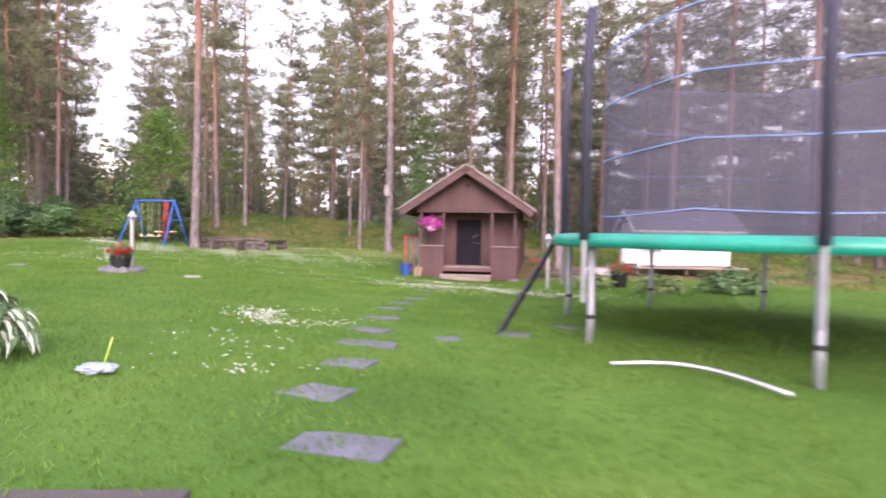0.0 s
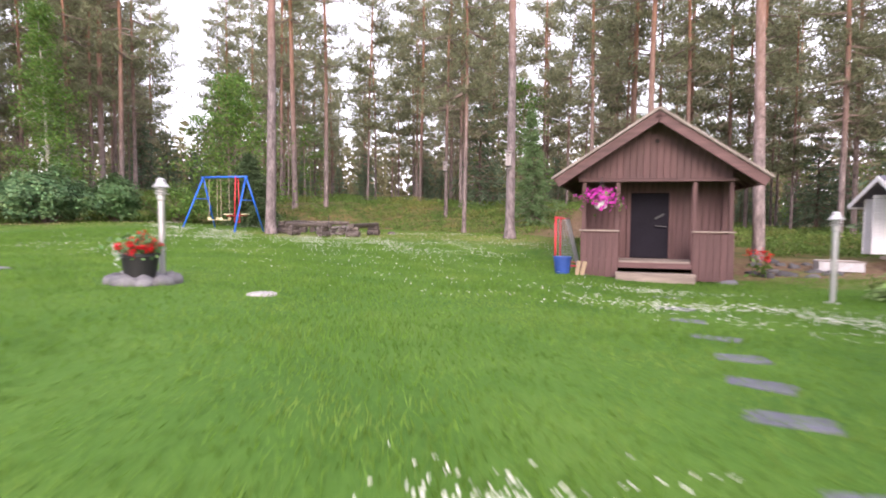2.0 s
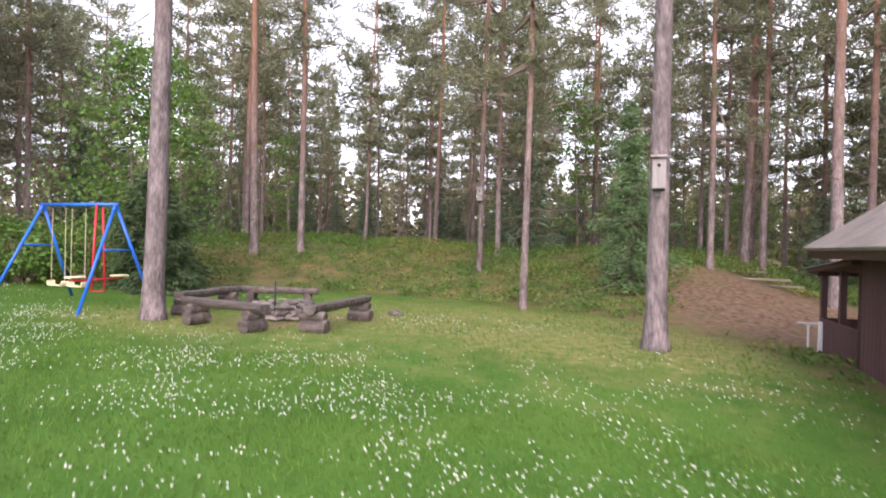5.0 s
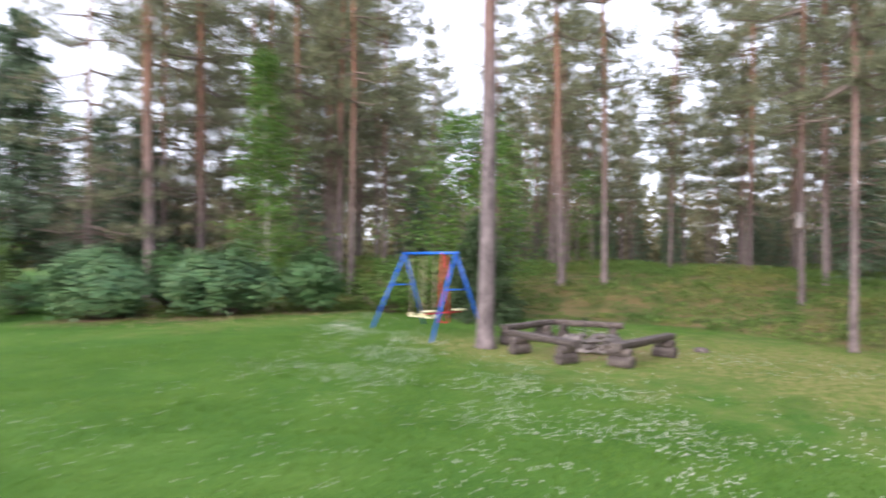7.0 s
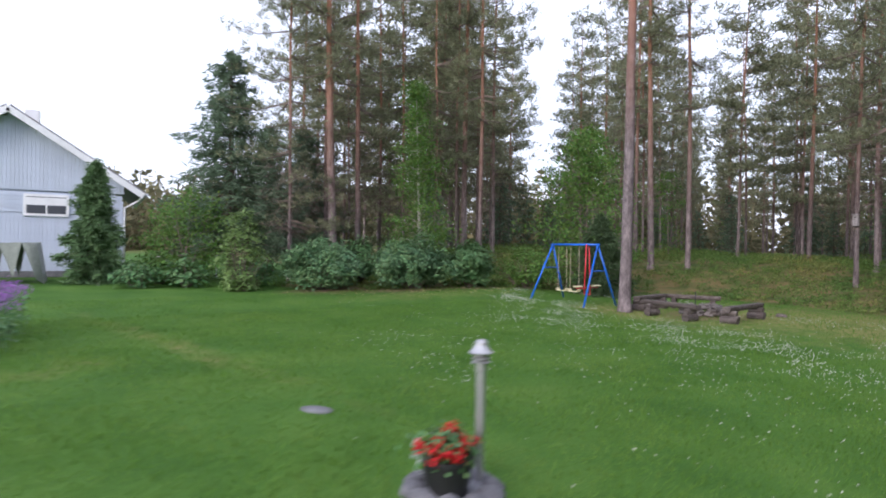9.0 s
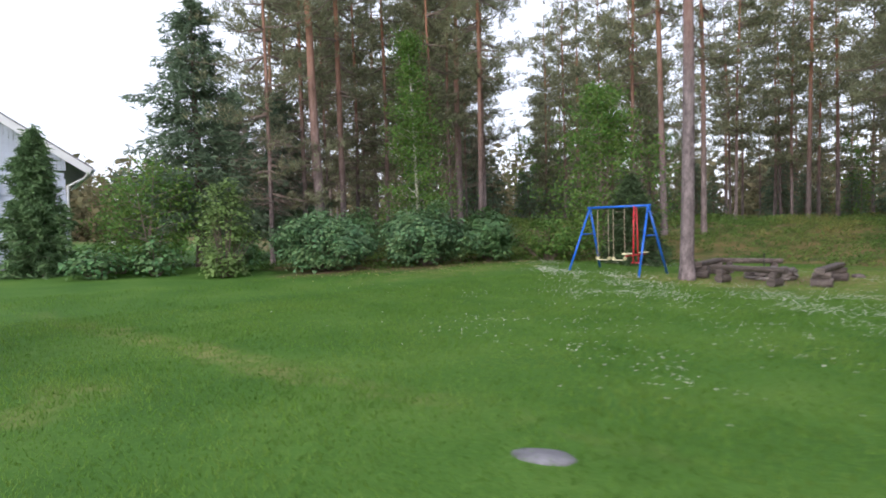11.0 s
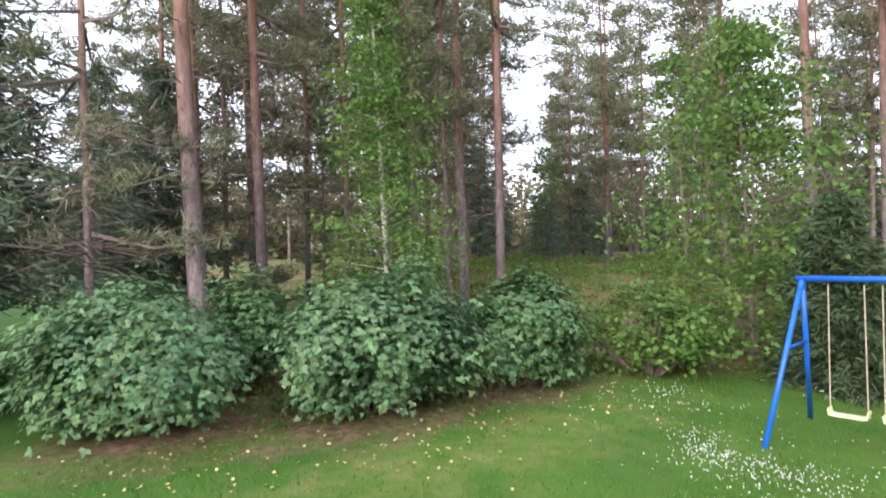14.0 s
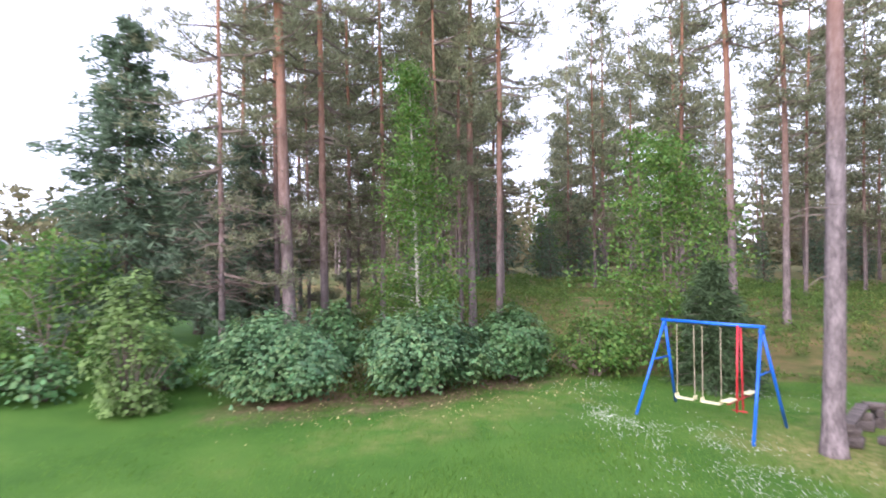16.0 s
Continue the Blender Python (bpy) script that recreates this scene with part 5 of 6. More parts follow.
def hosta(x, y, n, size, seed, label):
    rng = random.Random(seed)
    root = thing("hosta", put(x, y), label, "hosta")
    meshes = []
    for margin in (0, 1):
        bm = bmesh.new()
        prof = [(0.0, 0.004), (0.12, 0.03), (0.3, 0.058), (0.5, 0.066), (0.72, 0.05), (0.88, 0.024), (1.0, 0.003)]
        for sg in (-1, 1):
            rows_ = []
            for t, w in prof:
                zz = 0.34 * t * 0.55 - 0.3 * t * t
                ws = (w * 0.4, w) if margin else (0.0, w * 0.4)
                rows_.append([bm.verts.new((t * 0.17, sg * ww * 0.72, zz * 0.8 + ww * 0.35)) for ww in ws])
            for r0, r1 in zip(rows_, rows_[1:]):
                bm.faces.new((r0[0], r0[1], r1[1], r1[0]))
        me = bpy.data.meshes.new("leaf")
        bm.to_mesh(me)
        bm.free()
        me.materials.append(M_HOSTA if margin else M_HOSTA_EDGE)
        meshes.append(me)
    for i in range(n):
        a, lv = rng.uniform(0, 360), math.sqrt(rng.random())
        rad = 0.34 * size * lv
        m = pose(rad * math.cos(radians(a)), rad * math.sin(radians(a)), (0.46 - 0.34 * lv ** 2) * size + rng.uniform(-0.03, 0.05), rng.uniform(-20, 20), rng.uniform(-12, 25) + 32 * lv - 10, a + rng.uniform(-25, 25))
        lf = new("leaf", meshes[0])
        lf.parent = root
        lf.matrix_local = m @ Matrix.Diagonal((size * rng.uniform(0.75, 1.15),) * 3 + (1,))
        ed = new("leaf_margin", meshes[1])
        ed.parent = lf
    bm = bmesh.new()
    for i in range(30):
        a, rad = rng.uniform(0, 6.283), rng.uniform(0.05, 0.35) * size
        tube(bm, [(0.05 * math.cos(a), 0.05 * math.sin(a), -0.02), (rad * math.cos(a), rad * math.sin(a), 0.32 * size)], 0.006, 4, cap=False)
    tagged(part("stalks", bm, M_LEAF, root), kind="stuff")


hosta(0.7, 4.68, 160, 0.92, 301, "large hosta with white-centred green leaves beside the lawn")
shrub("leafy_plant", 66, 0.42, 0.3, 0.24, 500, 0.11, put(3.2, 16.1), "low yellow-green leafy plant by the white shed", M_LEAF_LIGHT, "garden plants", clumps=30, lobes=(0.0,))
shrub("leafy_plant", 67, 0.4, 0.3, 0.25, 450, 0.13, put(4.7, 15.0), "low yellow-green leafy plant in the grass", M_LEAF_LIGHT, "garden plants", clumps=30, lobes=(0.0,))
shrub("leafy_plant", 68, 0.6, 0.4, 0.4, 700, 0.1, put(6.0, 15.4), "low grey-green plant by the white shed", M_BUSH, "garden plants", clumps=30, lobes=(0.0,))

# ---------------------------------------------------------------- trampoline
T_C, T_R = Vector((6.33, 9.75, 0.0)), 2.6
T_Z = ground_z(T_C.x, T_C.y)
M_PAD = mat("green_vinyl_pad", (0.0, 0.27, 0.19), 0.4, scale=2, fine=30, bump=0.1)
M_MAT = mat("black_jumping_mat", (0.012, 0.012, 0.013), 0.7, fine=200, bump=0.1)
M_FOAM = mat("dark_blue_foam_sleeve", (0.035, 0.035, 0.06), 0.7, bump=0.1)
M_CORD = mat("blue_cord", (0.2, 0.32, 0.6), 0.6, bump=0)
M_NETTING = bpy.data.materials.new("safety_netting")
M_NETTING.use_nodes = True
_n, _l = M_NETTING.node_tree.nodes, M_NETTING.node_tree.links
_b, _t, _m = _n["Principled BSDF"], _n.new("ShaderNodeBsdfTransparent"), _n.new("ShaderNodeMixShader")
_b.inputs["Base Color"].default_value = (0.085, 0.08, 0.115, 1)
_b.inputs["Roughness"].default_value = 0.8
_m.inputs["Fac"].default_value = 0.48
_l.new(_t.outputs["BSDF"], _m.inputs[1])
_l.new(_b.outputs["BSDF"], _m.inputs[2])
_l.new(_m.outputs["Shader"], _n["Material Output"].inputs["Surface"])


M_LEGTUBE = mat("dull_galvanised_tube", (0.34, 0.35, 0.38), 0.5, scale=4, fine=60, metal=0.45, bump=0.05)


def ring_bm(prof, seg):
    """A closed ring swept from a closed profile of (radius, height)."""
    bm = bmesh.new()
    rows_ = [[bm.verts.new((r * math.cos(6.2832 * k / seg), r * math.sin(6.2832 * k / seg), z)) for r, z in prof] for k in range(seg)]
    n = len(prof)
    for k in range(seg):
        a, b = rows_[k], rows_[(k + 1) % seg]
        for i in range(n):
            bm.faces.new((a[i], b[i], b[(i + 1) % n], a[(i + 1) % n]))
    bmesh.ops.recalc_face_normals(bm, faces=bm.faces)
    return bm


def trampoline():
    root = thing("trampoline", pose(T_C.x, T_C.y, T_Z), "large round trampoline with green pad and dark safety net", "trampoline")
    R, H = T_R, 1.04
    part("pad", ring_bm([(R - 0.32, H + 0.04), (R - 0.3, H + 0.075), (R - 0.1, H + 0.085), (R + 0.03, H + 0.07), (R + 0.06, H + 0.02), (R + 0.05, H - 0.05), (R + 0.02, H - 0.05), (R, H + 0.0)], 64), M_PAD, root, "green padded vinyl edge", True)
    part("mat", lathe(bmesh.new(), [(R - 0.3, H + 0.012), (R - 0.3, H + 0.02)], 48), M_MAT, root, "black jumping mat")
    bm = bmesh.new()
    tube(bm, [(R * math.cos(a), R * math.sin(a), H - 0.02) for a in (6.2832 * k / 48 for k in range(49))], 0.028, 8)
    part("rim", bm, M_LEGTUBE, root, "galvanised rim tube", True)
    foot = (-94, -139.5, 172, 129, 91, 50, 15, -20, -57)
    top = R - 0.02
    for k, a in enumerate(foot):
        ca, sa = math.cos(radians(a)), math.sin(radians(a))
        gz = ground_z(T_C.x + R * ca, T_C.y + R * sa) - T_Z
        leg = part("leg", tube(bmesh.new(), [(top * ca, top * sa, H - 0.04), (top * ca, top * sa, 0.28), (R * 1.0 * ca, R * 1.0 * sa, gz - 0.02)], 0.035, 10), M_LEGTUBE, root, "galvanised steel leg", True)
        part("clamp", tube(bmesh.new(), [(top * ca, top * sa, 0.29), (top * ca, top * sa, 0.33)], 0.045, 10), M_IRON, leg)
    poles = (-94, -139.5, 172, 78, 15, -40)
    for a in poles:
        ca, sa = math.cos(radians(a)), math.sin(radians(a))
        r = R + 0.07
        pl = part("net_pole", tube(bmesh.new(), [(r * ca, r * sa, 0.45), (r * ca, r * sa, H + 1.8), (r * 0.985 * ca, r * 0.985 * sa, H + 2.3)], 0.022, 8), M_LEGTUBE, root)
        part("foam_sleeve", tube(bmesh.new(), [(r * ca, r * sa, H + 0.02), (r * ca, r * sa, H + 1.8), (r * 0.987 * ca, r * 0.987 * sa, H + 2.24)], 0.05, 10), M_FOAM, pl, "dark foam sleeve", True)
        part("cap", tube(bmesh.new(), [(r * 0.985 * ca, r * 0.985 * sa, H + 2.28), (r * 0.985 * ca, r * 0.985 * sa, H + 2.37)], 0.03, 8), M_WHITE, pl, "white pole cap")
    bm = bmesh.new()
    rn = R - 0.52
    seg = 72
    lo = [bm.verts.new((rn * math.cos(6.2832 * k / seg), rn * math.sin(6.2832 * k / seg), H + 0.05)) for k in range(seg)]
    hi = [bm.verts.new((rn * math.cos(6.2832 * k / seg), rn * math.sin(6.2832 * k / seg), H + 2.2 - 0.07 * abs(math.sin(6.2832 * k / seg * 3)))) for k in range(seg)]
    for k in range(seg):
        bm.faces.new((lo[k], lo[(k + 1) % seg], hi[(k + 1) % seg], hi[k]))
    part("safety_net", bm, M_NETTING, root, "dark see-through safety netting", True)
    for zz in (0.32, 0.95, 1.55, 2.16):
        bm = bmesh.new()
        tube(bm, [(rn * 1.004 * math.cos(a), rn * 1.004 * math.sin(a), H + zz - 0.05 * abs(math.sin(a * 3))) for a in (6.2832 * k / 72 for k in range(73))], 0.007, 4)
        part("net_cord", bm, M_CORD, root, "blue net cord")
    # ladder
    a = radians(186)
    out = Vector((math.cos(a), math.sin(a), 0))
    side = Vector((-out.y, out.x, 0))
    base = Vector((-2.9, -1.59, 0))
    zt = ground_z(T_C.x + base.x, T_C.y + base.y) - T_Z
    for sg in (-1, 1):
        part("ladder_rail", tube(bmesh.new(), [out * (R + 0.04) + side * sg * 0.15 + Vector((0, 0, H - 0.02)), base + side * sg * 0.15 + Vector((0, 0, zt))], 0.022, 8), M_IRON, root, "black ladder rail")
    for t in (0.3, 0.6, 0.88):
        p = (out * (R + 0.04) + Vector((0, 0, H - 0.02))).lerp(base + Vector((0, 0, zt)), t)
        part("ladder_rung", tube(bmesh.new(), [p - side * 0.17, p + side * 0.17], 0.024, 8), M_IRON, root)


trampoline()

# ---------------------------------------------------------------- white garden shed
M_SHEDROOF = mat("dark_grey_roof", (0.1, 0.1, 0.13), 0.8, scale=3, fine=60, bump=0.3)
shed = thing("garden_shed", put(4.6, 21.3, 22, 0.0) @ Matrix.Diagonal((0.86, 0.86, 0.72, 1)), "white boarded garden shed with dark gabled roof and small deck", "garden shed")
one("deck", M_GREYWOOD, shed, (0.3, -0.75, 0.24), (3.6, 1.3, 0.08))
for xx in (-1.3, 0.3, 1.8):
    one("pillar", M_GREYWOOD, shed, (xx, -0.9, 0.08), (0.12, 0.12, 0.26))
for zz in range(17):
    board(shed, (0.75, -0.55, 0.35 + zz * 0.1), (2.3, 0.03, 0.094), M_WHITE, "siding_board")
    board(shed, (-0.9, 0.35, 0.35 + zz * 0.1), (1.1, 0.03, 0.094), M_WHITE, "siding_board")
one("side_wall", M_WHITE, shed, (-0.37, -0.1, 1.15), (0.05, 0.9, 1.7))
one("corner_board", M_WHITE, shed, (-0.4, -0.57, 1.15), (0.09, 0.06, 1.75))
one("rear_wall", M_WHITE, shed, (0.3, 0.9, 1.15), (3.3, 0.06, 1.75))
for zz in range(5):
    board(shed, (-0.9, -1.3, 0.38 + zz * 0.1), (0.95, 0.03, 0.094), M_WHITE, "fence_board")
one("fence_rail", M_GREYWOOD, shed, (-0.9, -1.3, 0.88), (1.05, 0.1, 0.03))
one("fence_post", M_WHITE, shed, (-1.4, -1.3, 0.6), (0.07, 0.07, 0.62))
for sg in (-1, 1):
    m = Matrix.Translation((0.3, 0, 2.5)) @ Matrix.Rotation(-sg * radians(33), 4, "X")
    one("roof_slope", M_SHEDROOF, shed, (0, sg * 0.75, 0), (3.7, 1.5, 0.07), m=m)
    one("bargeboard", M_WHITE, shed, (-1.86, sg * 0.75, -0.05), (0.03, 1.5, 0.13), m=m)
    one("fascia", M_WHITE, shed, (0, sg * 1.49, -0.05), (3.7, 0.03, 0.12), m=m)
one("post", M_WHITE, shed, (-1.4, -0.55, 1.25), (0.08, 0.08, 1.5))
M_WORN = mat("worn_white_paint", (0.42, 0.41, 0.43), 0.7, dark=(0.28, 0.26, 0.26), light=(0.55, 0.54, 0.56), scale=4, fine=40, bump=0.15)
planter = thing("sandbox", put(2.72, 20.3, 6) @ Matrix.Diagonal((0.7, 0.7, 0.75, 1)), "low white boarded sandbox beside the shed", "sandbox")
for c, s in (((0, -0.42, 0.14), (1.1, 0.03, 0.26)), ((0, 0.42, 0.14), (1.1, 0.03, 0.26)), ((-0.54, 0, 0.14), (0.03, 0.84, 0.26)), ((0.54, 0, 0.14), (0.03, 0.84, 0.26))):
    one("side_board", M_WORN, planter, c, s)
one("rim", M_GREYWOOD, planter, (0, -0.42, 0.285), (1.2, 0.1, 0.025))
one("sand", mat("damp_sand", (0.25, 0.2, 0.15), 0.95, fine=120), planter, (0, 0, 0.12), (1.06, 0.82, 0.16))
M_ROCK = mat("dark_rock", (0.09, 0.085, 0.09), 0.9, scale=5, fine=50, bump=0.6, depth=0.02, objrand=0.3)
rr = random.Random(19)
stem_flower_bed("red_flowers", 73, 1.36, 18.95, 0.16, 0.14, 0.5, 5, M_RED, "clump of red flowers beside the playhouse", "flowers", "red flower heads", M_LEAF, 14, 0.05)
for k in range(12):
    st = part("rock", blob(bmesh.new(), (0, 0, 0.0), (rr.uniform(0.1, 0.26), rr.uniform(0.08, 0.16), rr.uniform(0.05, 0.11)), rr, rough=0.35), M_ROCK, None, smooth=True)
    st.matrix_world = put(rr.uniform(1.1, 2.6), rr.uniform(19.0, 21.6), rr.uniform(0, 360))
    tagged(st, "dark grey rock on bare earth beside the playhouse", "rock", "rocks by the playhouse")
bd = one("old_board", M_GREYWOOD, None, (0, 0, 0.05), (1.6, 0.18, 0.05))
bd.matrix_world = put(-4.9, 33.6, -22)
tagged(bd, "weathered board lying on the needle-strewn path", "board")

# ---------------------------------------------------------------- neighbouring house
M_SIDING = mat("pale_blue_siding", (0.5, 0.55, 0.66), 0.65, dark=(0.42, 0.47, 0.58), light=(0.57, 0.62, 0.73), scale=0.8, fine=20, bump=0.1, objrand=0.05)
M_PIPE = mat("white_enamel", (0.75, 0.76, 0.8), 0.4, bump=0)
M_TILE = mat("grey_roof_tiles", (0.2, 0.19, 0.2), 0.85, scale=3, fine=30, bump=0.3)
M_GLASS = bpy.data.materials.new("window_glass")
M_GLASS.use_nodes = True
_b = M_GLASS.node_tree.nodes["Principled BSDF"]
_b.inputs["Base Color"].default_value, _b.inputs["Roughness"].default_value = (0.03, 0.035, 0.045, 1), 0.05
H_Y0, H_Y1, H_YA = 1.2, 9.5, 5.4
house = thing("house", pose(-28.3, -0.45, 0.55) @ Matrix.Diagonal((0.92, 0.92, 0.98, 1)), "pale blue-grey wooden house with white trim and gabled roof", "house")
HW, HA = 3.05, 6.35
HS = (HA - 3.3) / (10.3 - H_YA)
one("gable_wall", M_SIDING, house, (-0.12, (H_Y0 + H_Y1) / 2, HW / 2), (0.16, H_Y1 - H_Y0, HW), bevel=0)
one("side_wall", M_SIDING, house, (-4.2, H_Y1 - 0.08, HW / 2), (8.2, 0.16, HW), bevel=0)
y = H_Y0 + 0.06
while y < H_Y1:
    top_z = HA - 0.1 - abs(y - H_YA) * HS
    board(house, (0.0, y, 1.25), (0.03, 0.135, 2.3), M_SIDING, "siding_board")
    hb = round(top_z - 3.3, 1)
    if hb > 0.1:
        board(house, (0.03, y, 3.3 + hb / 2), (0.03, 0.135, hb), M_SIDING, "siding_board")
    y += 0.142
for zz in (2.5, 2.66, 2.82, 2.98, 3.14):
    board(house, (0.025, (H_Y0 + H_Y1) / 2, zz), (0.03, H_Y1 - H_Y0, 0.15), M_SIDING, "siding_board")
bm = bmesh.new()
vs = [bm.verts.new(p) for p in ((-0.06, H_Y0, HW), (-0.06, H_Y1, HW), (-0.06, H_YA, HA - 0.12))]
bm.faces.new(vs)
part("gable_backing", bm, M_SIDING, house)
for sg, ye in ((1, 10.35), (-1, 0.45)):
    ln = math.hypot(ye - H_YA, HA - (HA - abs(ye - H_YA) * HS))
    ang = math.atan(HS) * -sg
    m = Matrix.Translation((0, H_YA, HA)) @ Matrix.Rotation(ang, 4, "X")
    one("roof_slope", M_TILE, house, (-4.2, sg * ln / 2, 0.06), (9.7, ln, 0.14), m=m)
    one("bargeboard", M_WHITE, house, (0.67, sg * ln / 2, -0.05), (0.05, ln, 0.24), m=m)
    one("soffit", M_WHITE, house, (0.3, sg * ln / 2, -0.04), (0.7, ln - 0.05, 0.03), m=m)
    one("fascia", M_WHITE, house, (-4.2, sg * (ln - 0.02), -0.06), (9.6, 0.04, 0.2), m=m)
one("corner_board", M_SIDING, house, (0.03, H_Y1 - 0.03, 1.5), (0.05, 0.13, 3.0))
part("downpipe", tube(bmesh.new(), [(-0.1, 10.3, 3.25), (0.0, 10.15, 3.05), (0.0, H_Y1 + 0.1, 2.75), (0.0, H_Y1 + 0.1, 0.1)], 0.05, 10), M_PIPE, house, "white rain pipe", True)
part("gutter", tube(bmesh.new(), [(0.6, 10.42, 3.28), (-9, 10.42, 3.28)], 0.06, 10), M_PIPE, house, "white gutter", True)
part("side_pipe", tube(bmesh.new(), [(-2.5, H_Y1 + 0.06, 3.1), (-2.5, H_Y1 + 0.06, 0.0)], 0.04, 8), M_PIPE, house)
for yc, zc, w, h, panes in ((6.7, 2.72, 1.62, 0.86, 2), (4.3, 2.2, 1.3, 0.8, 1)):
    wf = one("window", M_WHITE, house, (0.05, yc, zc), (0.09, w, h), label="white-framed house window")
    pw = (w - 0.22 - 0.06 * (panes - 1)) / panes
    for k in range(panes):
        yy = yc - (w - 0.22) / 2 + pw / 2 + k * (pw + 0.06)
        one("pane", M_GLASS, wf, (0.09, yy, zc), (0.02, pw, h - 0.2), bevel=0)
        one("blind", M_WHITE, wf, (0.1, yy, zc + 0.15), (0.012, pw, 0.3), bevel=0, label="half-drawn white blind")
one("base_course", M_STONE, house, (0.0, (H_Y0 + H_Y1) / 2, 0.02), (0.2, H_Y1 - H_Y0, 0.24))
one("chimney", M_WHITE, house, (-5.5, H_YA + 0.3, HA + 0.35), (0.6, 0.6, 1.2))
M_TARP = mat("grey_green_tarpaulin", (0.22, 0.24, 0.2), 0.55, scale=3, fine=18, bump=0.6, depth=0.04)
bm = bmesh.new()
g = 14
vv = [[bm.verts.new((0.85 * (i / g * 2 - 1) * (1.0 + 0.06 * math.sin(j * 2.1)), 1.5 * (j / g * 2 - 1), 0)) for j in range(g + 1)] for i in range(g + 1)]
for i in range(g):
    for j in range(g):
        bm.faces.new((vv[i][j], vv[i + 1][j], vv[i + 1][j + 1], vv[i][j + 1]))
for row in vv:
    for v in row:
        e = min(1.0, 6 * min(1 - abs(v.co.x) / 0.92, 1 - abs(v.co.y) / 1.5))
        v.co.z = 1.35 * smooth01(max(0.0, e) * 1.3) + 0.06 * noise.noise(Vector((v.co.x * 2, v.co.y * 2, 1)))
tarp = part("tarpaulin", bm, M_TARP, None, smooth=True)
tarp.matrix_world = put(-25.6, 4.4)
tagged(tarp, "pile under a grey-green tarpaulin against the house", "covered pile")
chair = thing("garden_chair", put(-28.6, 9.9, 200), "white plastic garden chair beside the house", "garden chair")
one("seat", M_WHITE, chair, (0, 0, 0.42), (0.45, 0.45, 0.04))
one("backrest", M_WHITE, chair, (0, 0.22, 0.66), (0.45, 0.04, 0.46))
for xx in (-0.2, 0.2):
    for yy in (-0.2, 0.2):
        one("leg", M_WHITE, chair, (xx, yy, 0.2), (0.04, 0.04, 0.42))
    one("armrest", M_WHITE, chair, (xx, 0, 0.64), (0.05, 0.45, 0.03))
M_TERRACE = mat("dark_terrace_boards", (0.06, 0.05, 0.052), 0.8, scale=3, fine=60, stretch=(0.6, 6, 6))
ter = thing("terrace_edge", put(3.17, 3.57, 25), "dark wooden terrace edge beside the lawn", "terrace")
for k in range(8):
    board(ter, (-1.75, -0.1 - 0.15 * k, 0.0), (4.4, 0.14, 0.04), M_TERRACE, "deck_board")

# old planks lying on the path into the wood
for x, y, a, ln, w in ((-4.4, 32.0, -8, 1.7, 0.2), (-3.9, 32.3, -14, 1.3, 0.16)):
    pl = one("plank", M_GREYWOOD, None, (0, 0, 0.06), (ln, w, 0.05))
    pl.matrix_world = put(x, y, a)
    tagged(pl, "weathered grey plank lying on the forest path", "plank", "planks on the forest path")

# ---------------------------------------------------------------- clover and grass
M_CLOVER = mat("white_clover", (0.62, 0.62, 0.57), 0.8, bump=0, island=0.15)
M_GRASS = mat("grass_blades", (0.128, 0.24, 0.037), 0.6, dark=(0.076, 0.165, 0.023), light=(0.2, 0.295, 0.06), scale=0.6, fine=2, bump=0, island=0.25, through_light=0.5, spec=0.25)


def scatter(nr, patches):
    out = []
    for x, y, rx, ry, turn, n in patches:
        n = int(n * 1.7)
        u, v = nr.normal(0, rx / 1.6, n), nr.normal(0, ry / 1.6, n)
        c, s = math.cos(radians(turn)), math.sin(radians(turn))
        out.append(np.stack([x + u * c - v * s, y + u * s + v * c], axis=1))
    return np.concatenate(out)


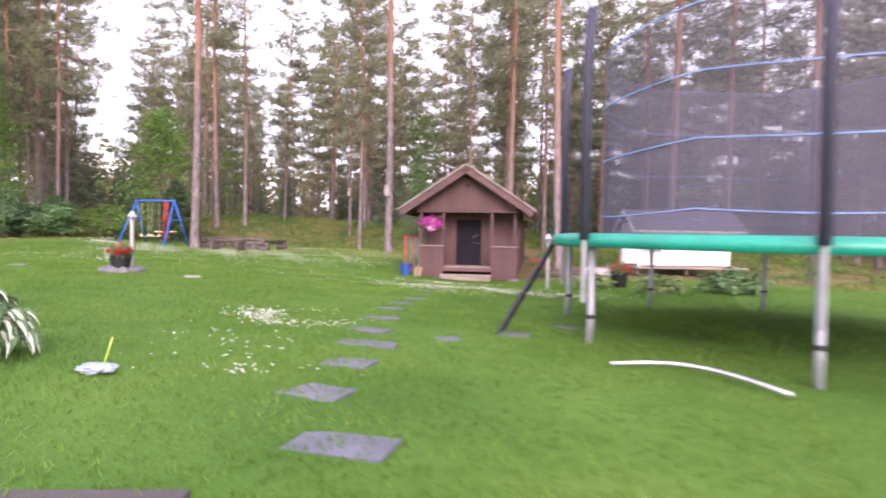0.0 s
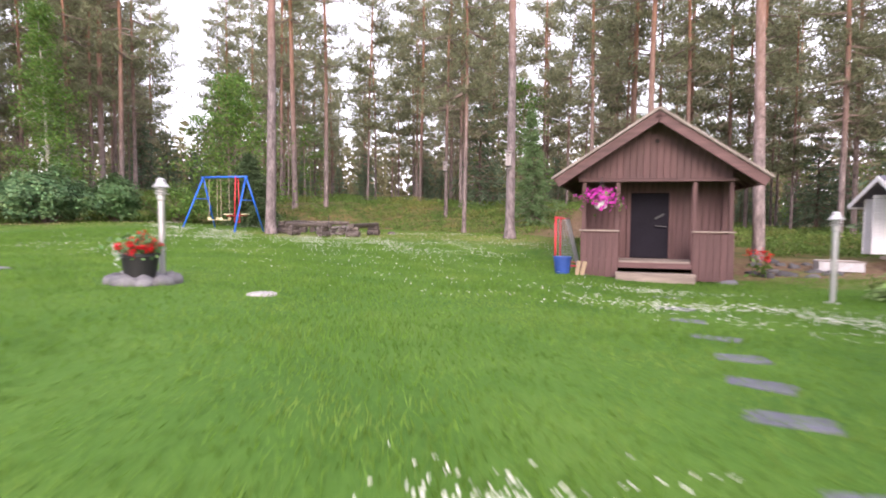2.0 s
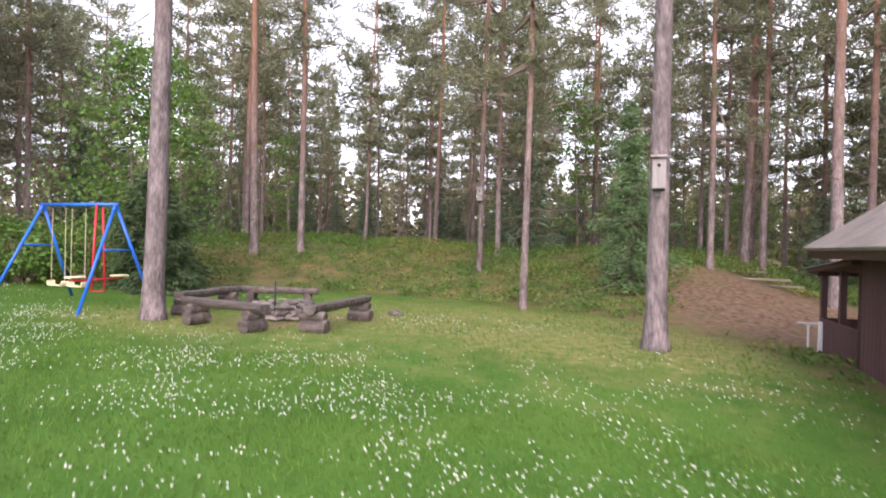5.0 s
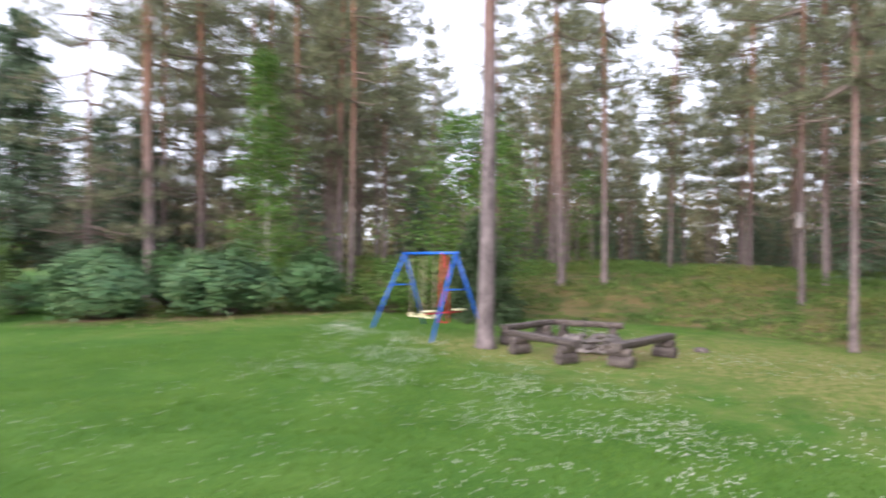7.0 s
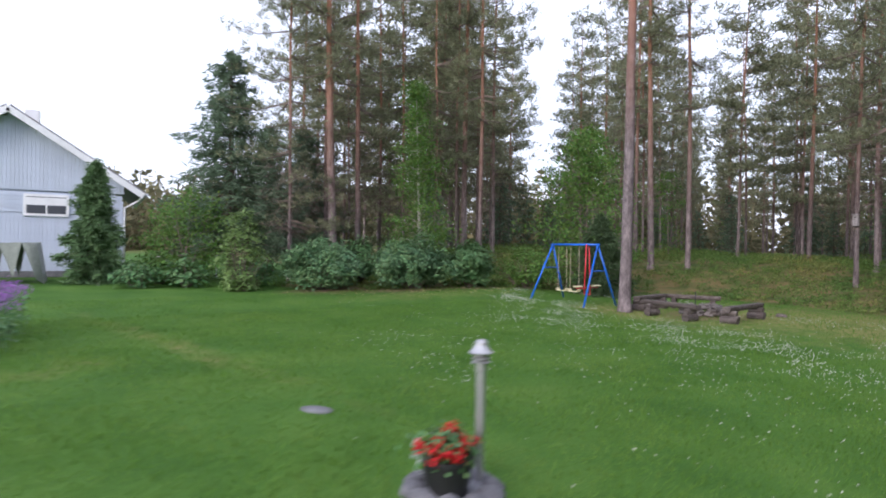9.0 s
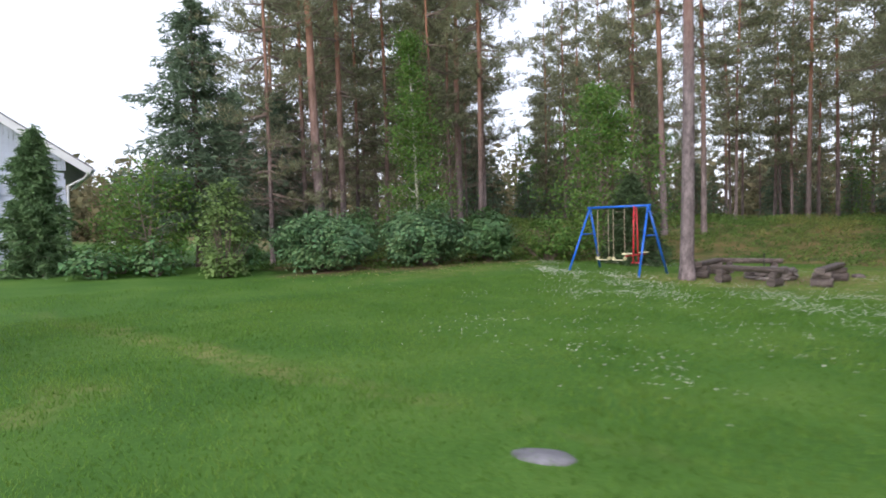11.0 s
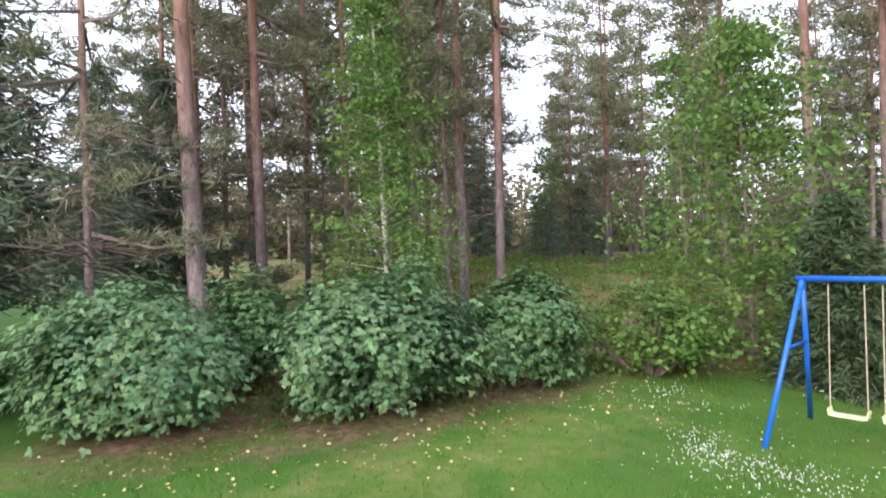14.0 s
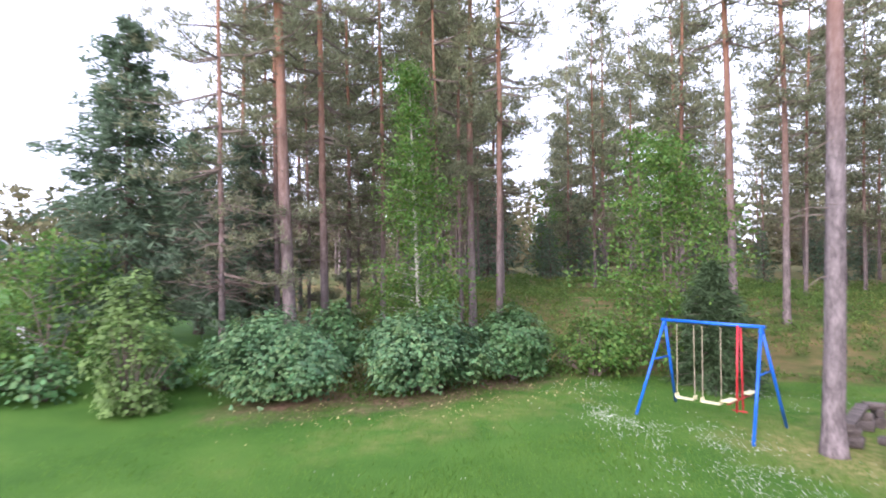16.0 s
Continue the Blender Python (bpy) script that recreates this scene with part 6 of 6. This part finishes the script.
def clover():
    nr = np.random.default_rng(404)
    p = scatter(nr, [(1.3, 7.4, 0.5, 0.3, 22, 330), (1.58, 7.22, 0.36, 0.26, 22, 480), (1.3, 12.6, 1.8, 0.9, 10, 550), (2.6, 12.6, 1.6, 0.7, 0, 450), (-0.1, 14.8, 1.2, 0.5, 15, 220), (1.8, 5.9, 0.8, 0.5, 0, 30), (2.1, 5.3, 0.55, 0.22, 10, 60),
                     (-14.0, 18.5, 1.6, 1.0, 10, 520), (-12.3, 17.6, 1.8, 1.0, -20, 480), (-15.2, 18.4, 0.6, 0.4, 0, 220), (-14.9, 22.0, 1.4, 0.4, 8, 130), (-16.8, 19.6, 0.9, 0.6, 40, 120), (-11.2, 16.2, 1.3, 0.8, 20, 300),
                     (-8.4, 18.2, 2.4, 1.3, -15, 850), (-6.0, 17.6, 2.2, 1.6, -10, 700), (-4.4, 17.9, 1.2, 1.4, 20, 250), (-4.3, 20.2, 1.6, 1.2, 0, 260), (-8.2, 22.6, 1.8, 0.8, 0, 200), (-12.8, 23.4, 1.4, 0.5, 15, 220),
                     (-9.5, 12.4, 1.8, 1.0, 30, 120), (-7.3, 11.7, 0.9, 0.6, 0, 70), (-5.4, 14.1, 3.0, 2.5, 0, 160), (-11.8, 15.0, 2.8, 1.4, 30, 120), (-2.5, 12.6, 2.0, 2.0, 0, 80), (-7.4, 15.6, 3, 2, 0, 260)])
    p = p[np.sin(p[:, 0] * 2.3 + 1) * np.sin(p[:, 1] * 2.7) + 0.7 * np.sin(p[:, 0] * 5.1) * np.sin(p[:, 1] * 4.7 + 2) + nr.normal(0, 0.35, len(p)) > -0.15]
    h = nr.uniform(0.04, 0.08, len(p))
    c = np.stack([p[:, 0], p[:, 1], heights(p[:, 0], p[:, 1]) + h], axis=1)
    q = [leaves(c + nr.normal(size=c.shape) * 0.003, nr, 0.0135, 0.0115, up=1.0) for _ in range(4)]
    ob = new("white_clover", quads_mesh("white_clover", np.concatenate(q)))
    ob.data.materials.append(M_CLOVER)
    tagged(ob, "white clover flowers scattered in patches over the lawn", "clover", kind="stuff")


def grass():
    nr = np.random.default_rng(405)
    n = 360000
    x = np.concatenate([nr.uniform(-19, 9, n // 2), nr.uniform(-15, 6, n - n // 2)])
    y = np.concatenate([nr.uniform(2.0, 27, n // 2), nr.uniform(3.0, 19, n - n // 2)])
    d = lawn_distance(x, y)
    ok = (d < 0.4) & (np.hypot(x + 0.1, y - 19.4) > 1.8) & (np.hypot(x + 3.92, y - 9.74) > 0.42)
    x, y = x[ok], y[ok]
    n = len(x)
    z = heights(x, y) - 0.005
    h = nr.uniform(0.025, 0.06, n) * (1 + 0.35 * np.sin(x * 1.7) * np.sin(y * 1.9))
    a = nr.uniform(0, 6.283, n)
    w = nr.uniform(0.004, 0.008, n)
    lx, ly = nr.normal(0, 0.028, n), nr.normal(0, 0.028, n)
    b = np.stack([x, y, z], axis=1)
    s = np.stack([np.cos(a) * w, np.sin(a) * w, np.zeros(n)], axis=1)
    t = b + np.stack([lx, ly, h], axis=1)
    ob = new("lawn_grass", tris_mesh("lawn_grass", np.stack([b - s, b + s, t], axis=1)))
    ob.data.materials.append(M_GRASS)
    tagged(ob, "short mown blades of lawn grass", "grass", kind="stuff")


def fallen_leaves():
    nr = np.random.default_rng(406)
    p = scatter(nr, [(-18.3, 14.2, 0.9, 1.4, 0, 70), (-17.2, 16.6, 0.8, 1.6, 0, 90), (-17.2, 19.2, 0.8, 1.0, 0, 40)])
    c = np.stack([p[:, 0], p[:, 1], heights(p[:, 0], p[:, 1]) + 0.02], axis=1)
    ob = new("fallen_leaves", quads_mesh("fallen_leaves", facing_leaves(c, np.tile((0, 0, 1.5), (len(c), 1)), nr, 0.045, 0.035)))
    ob.data.materials.append(mat("yellowed_leaves", (0.5, 0.42, 0.2), 0.8, bump=0, island=0.3))
    tagged(ob, "yellowed fallen leaves under the shrubs", "leaves", kind="stuff")


clover()
grass()
fallen_leaves()
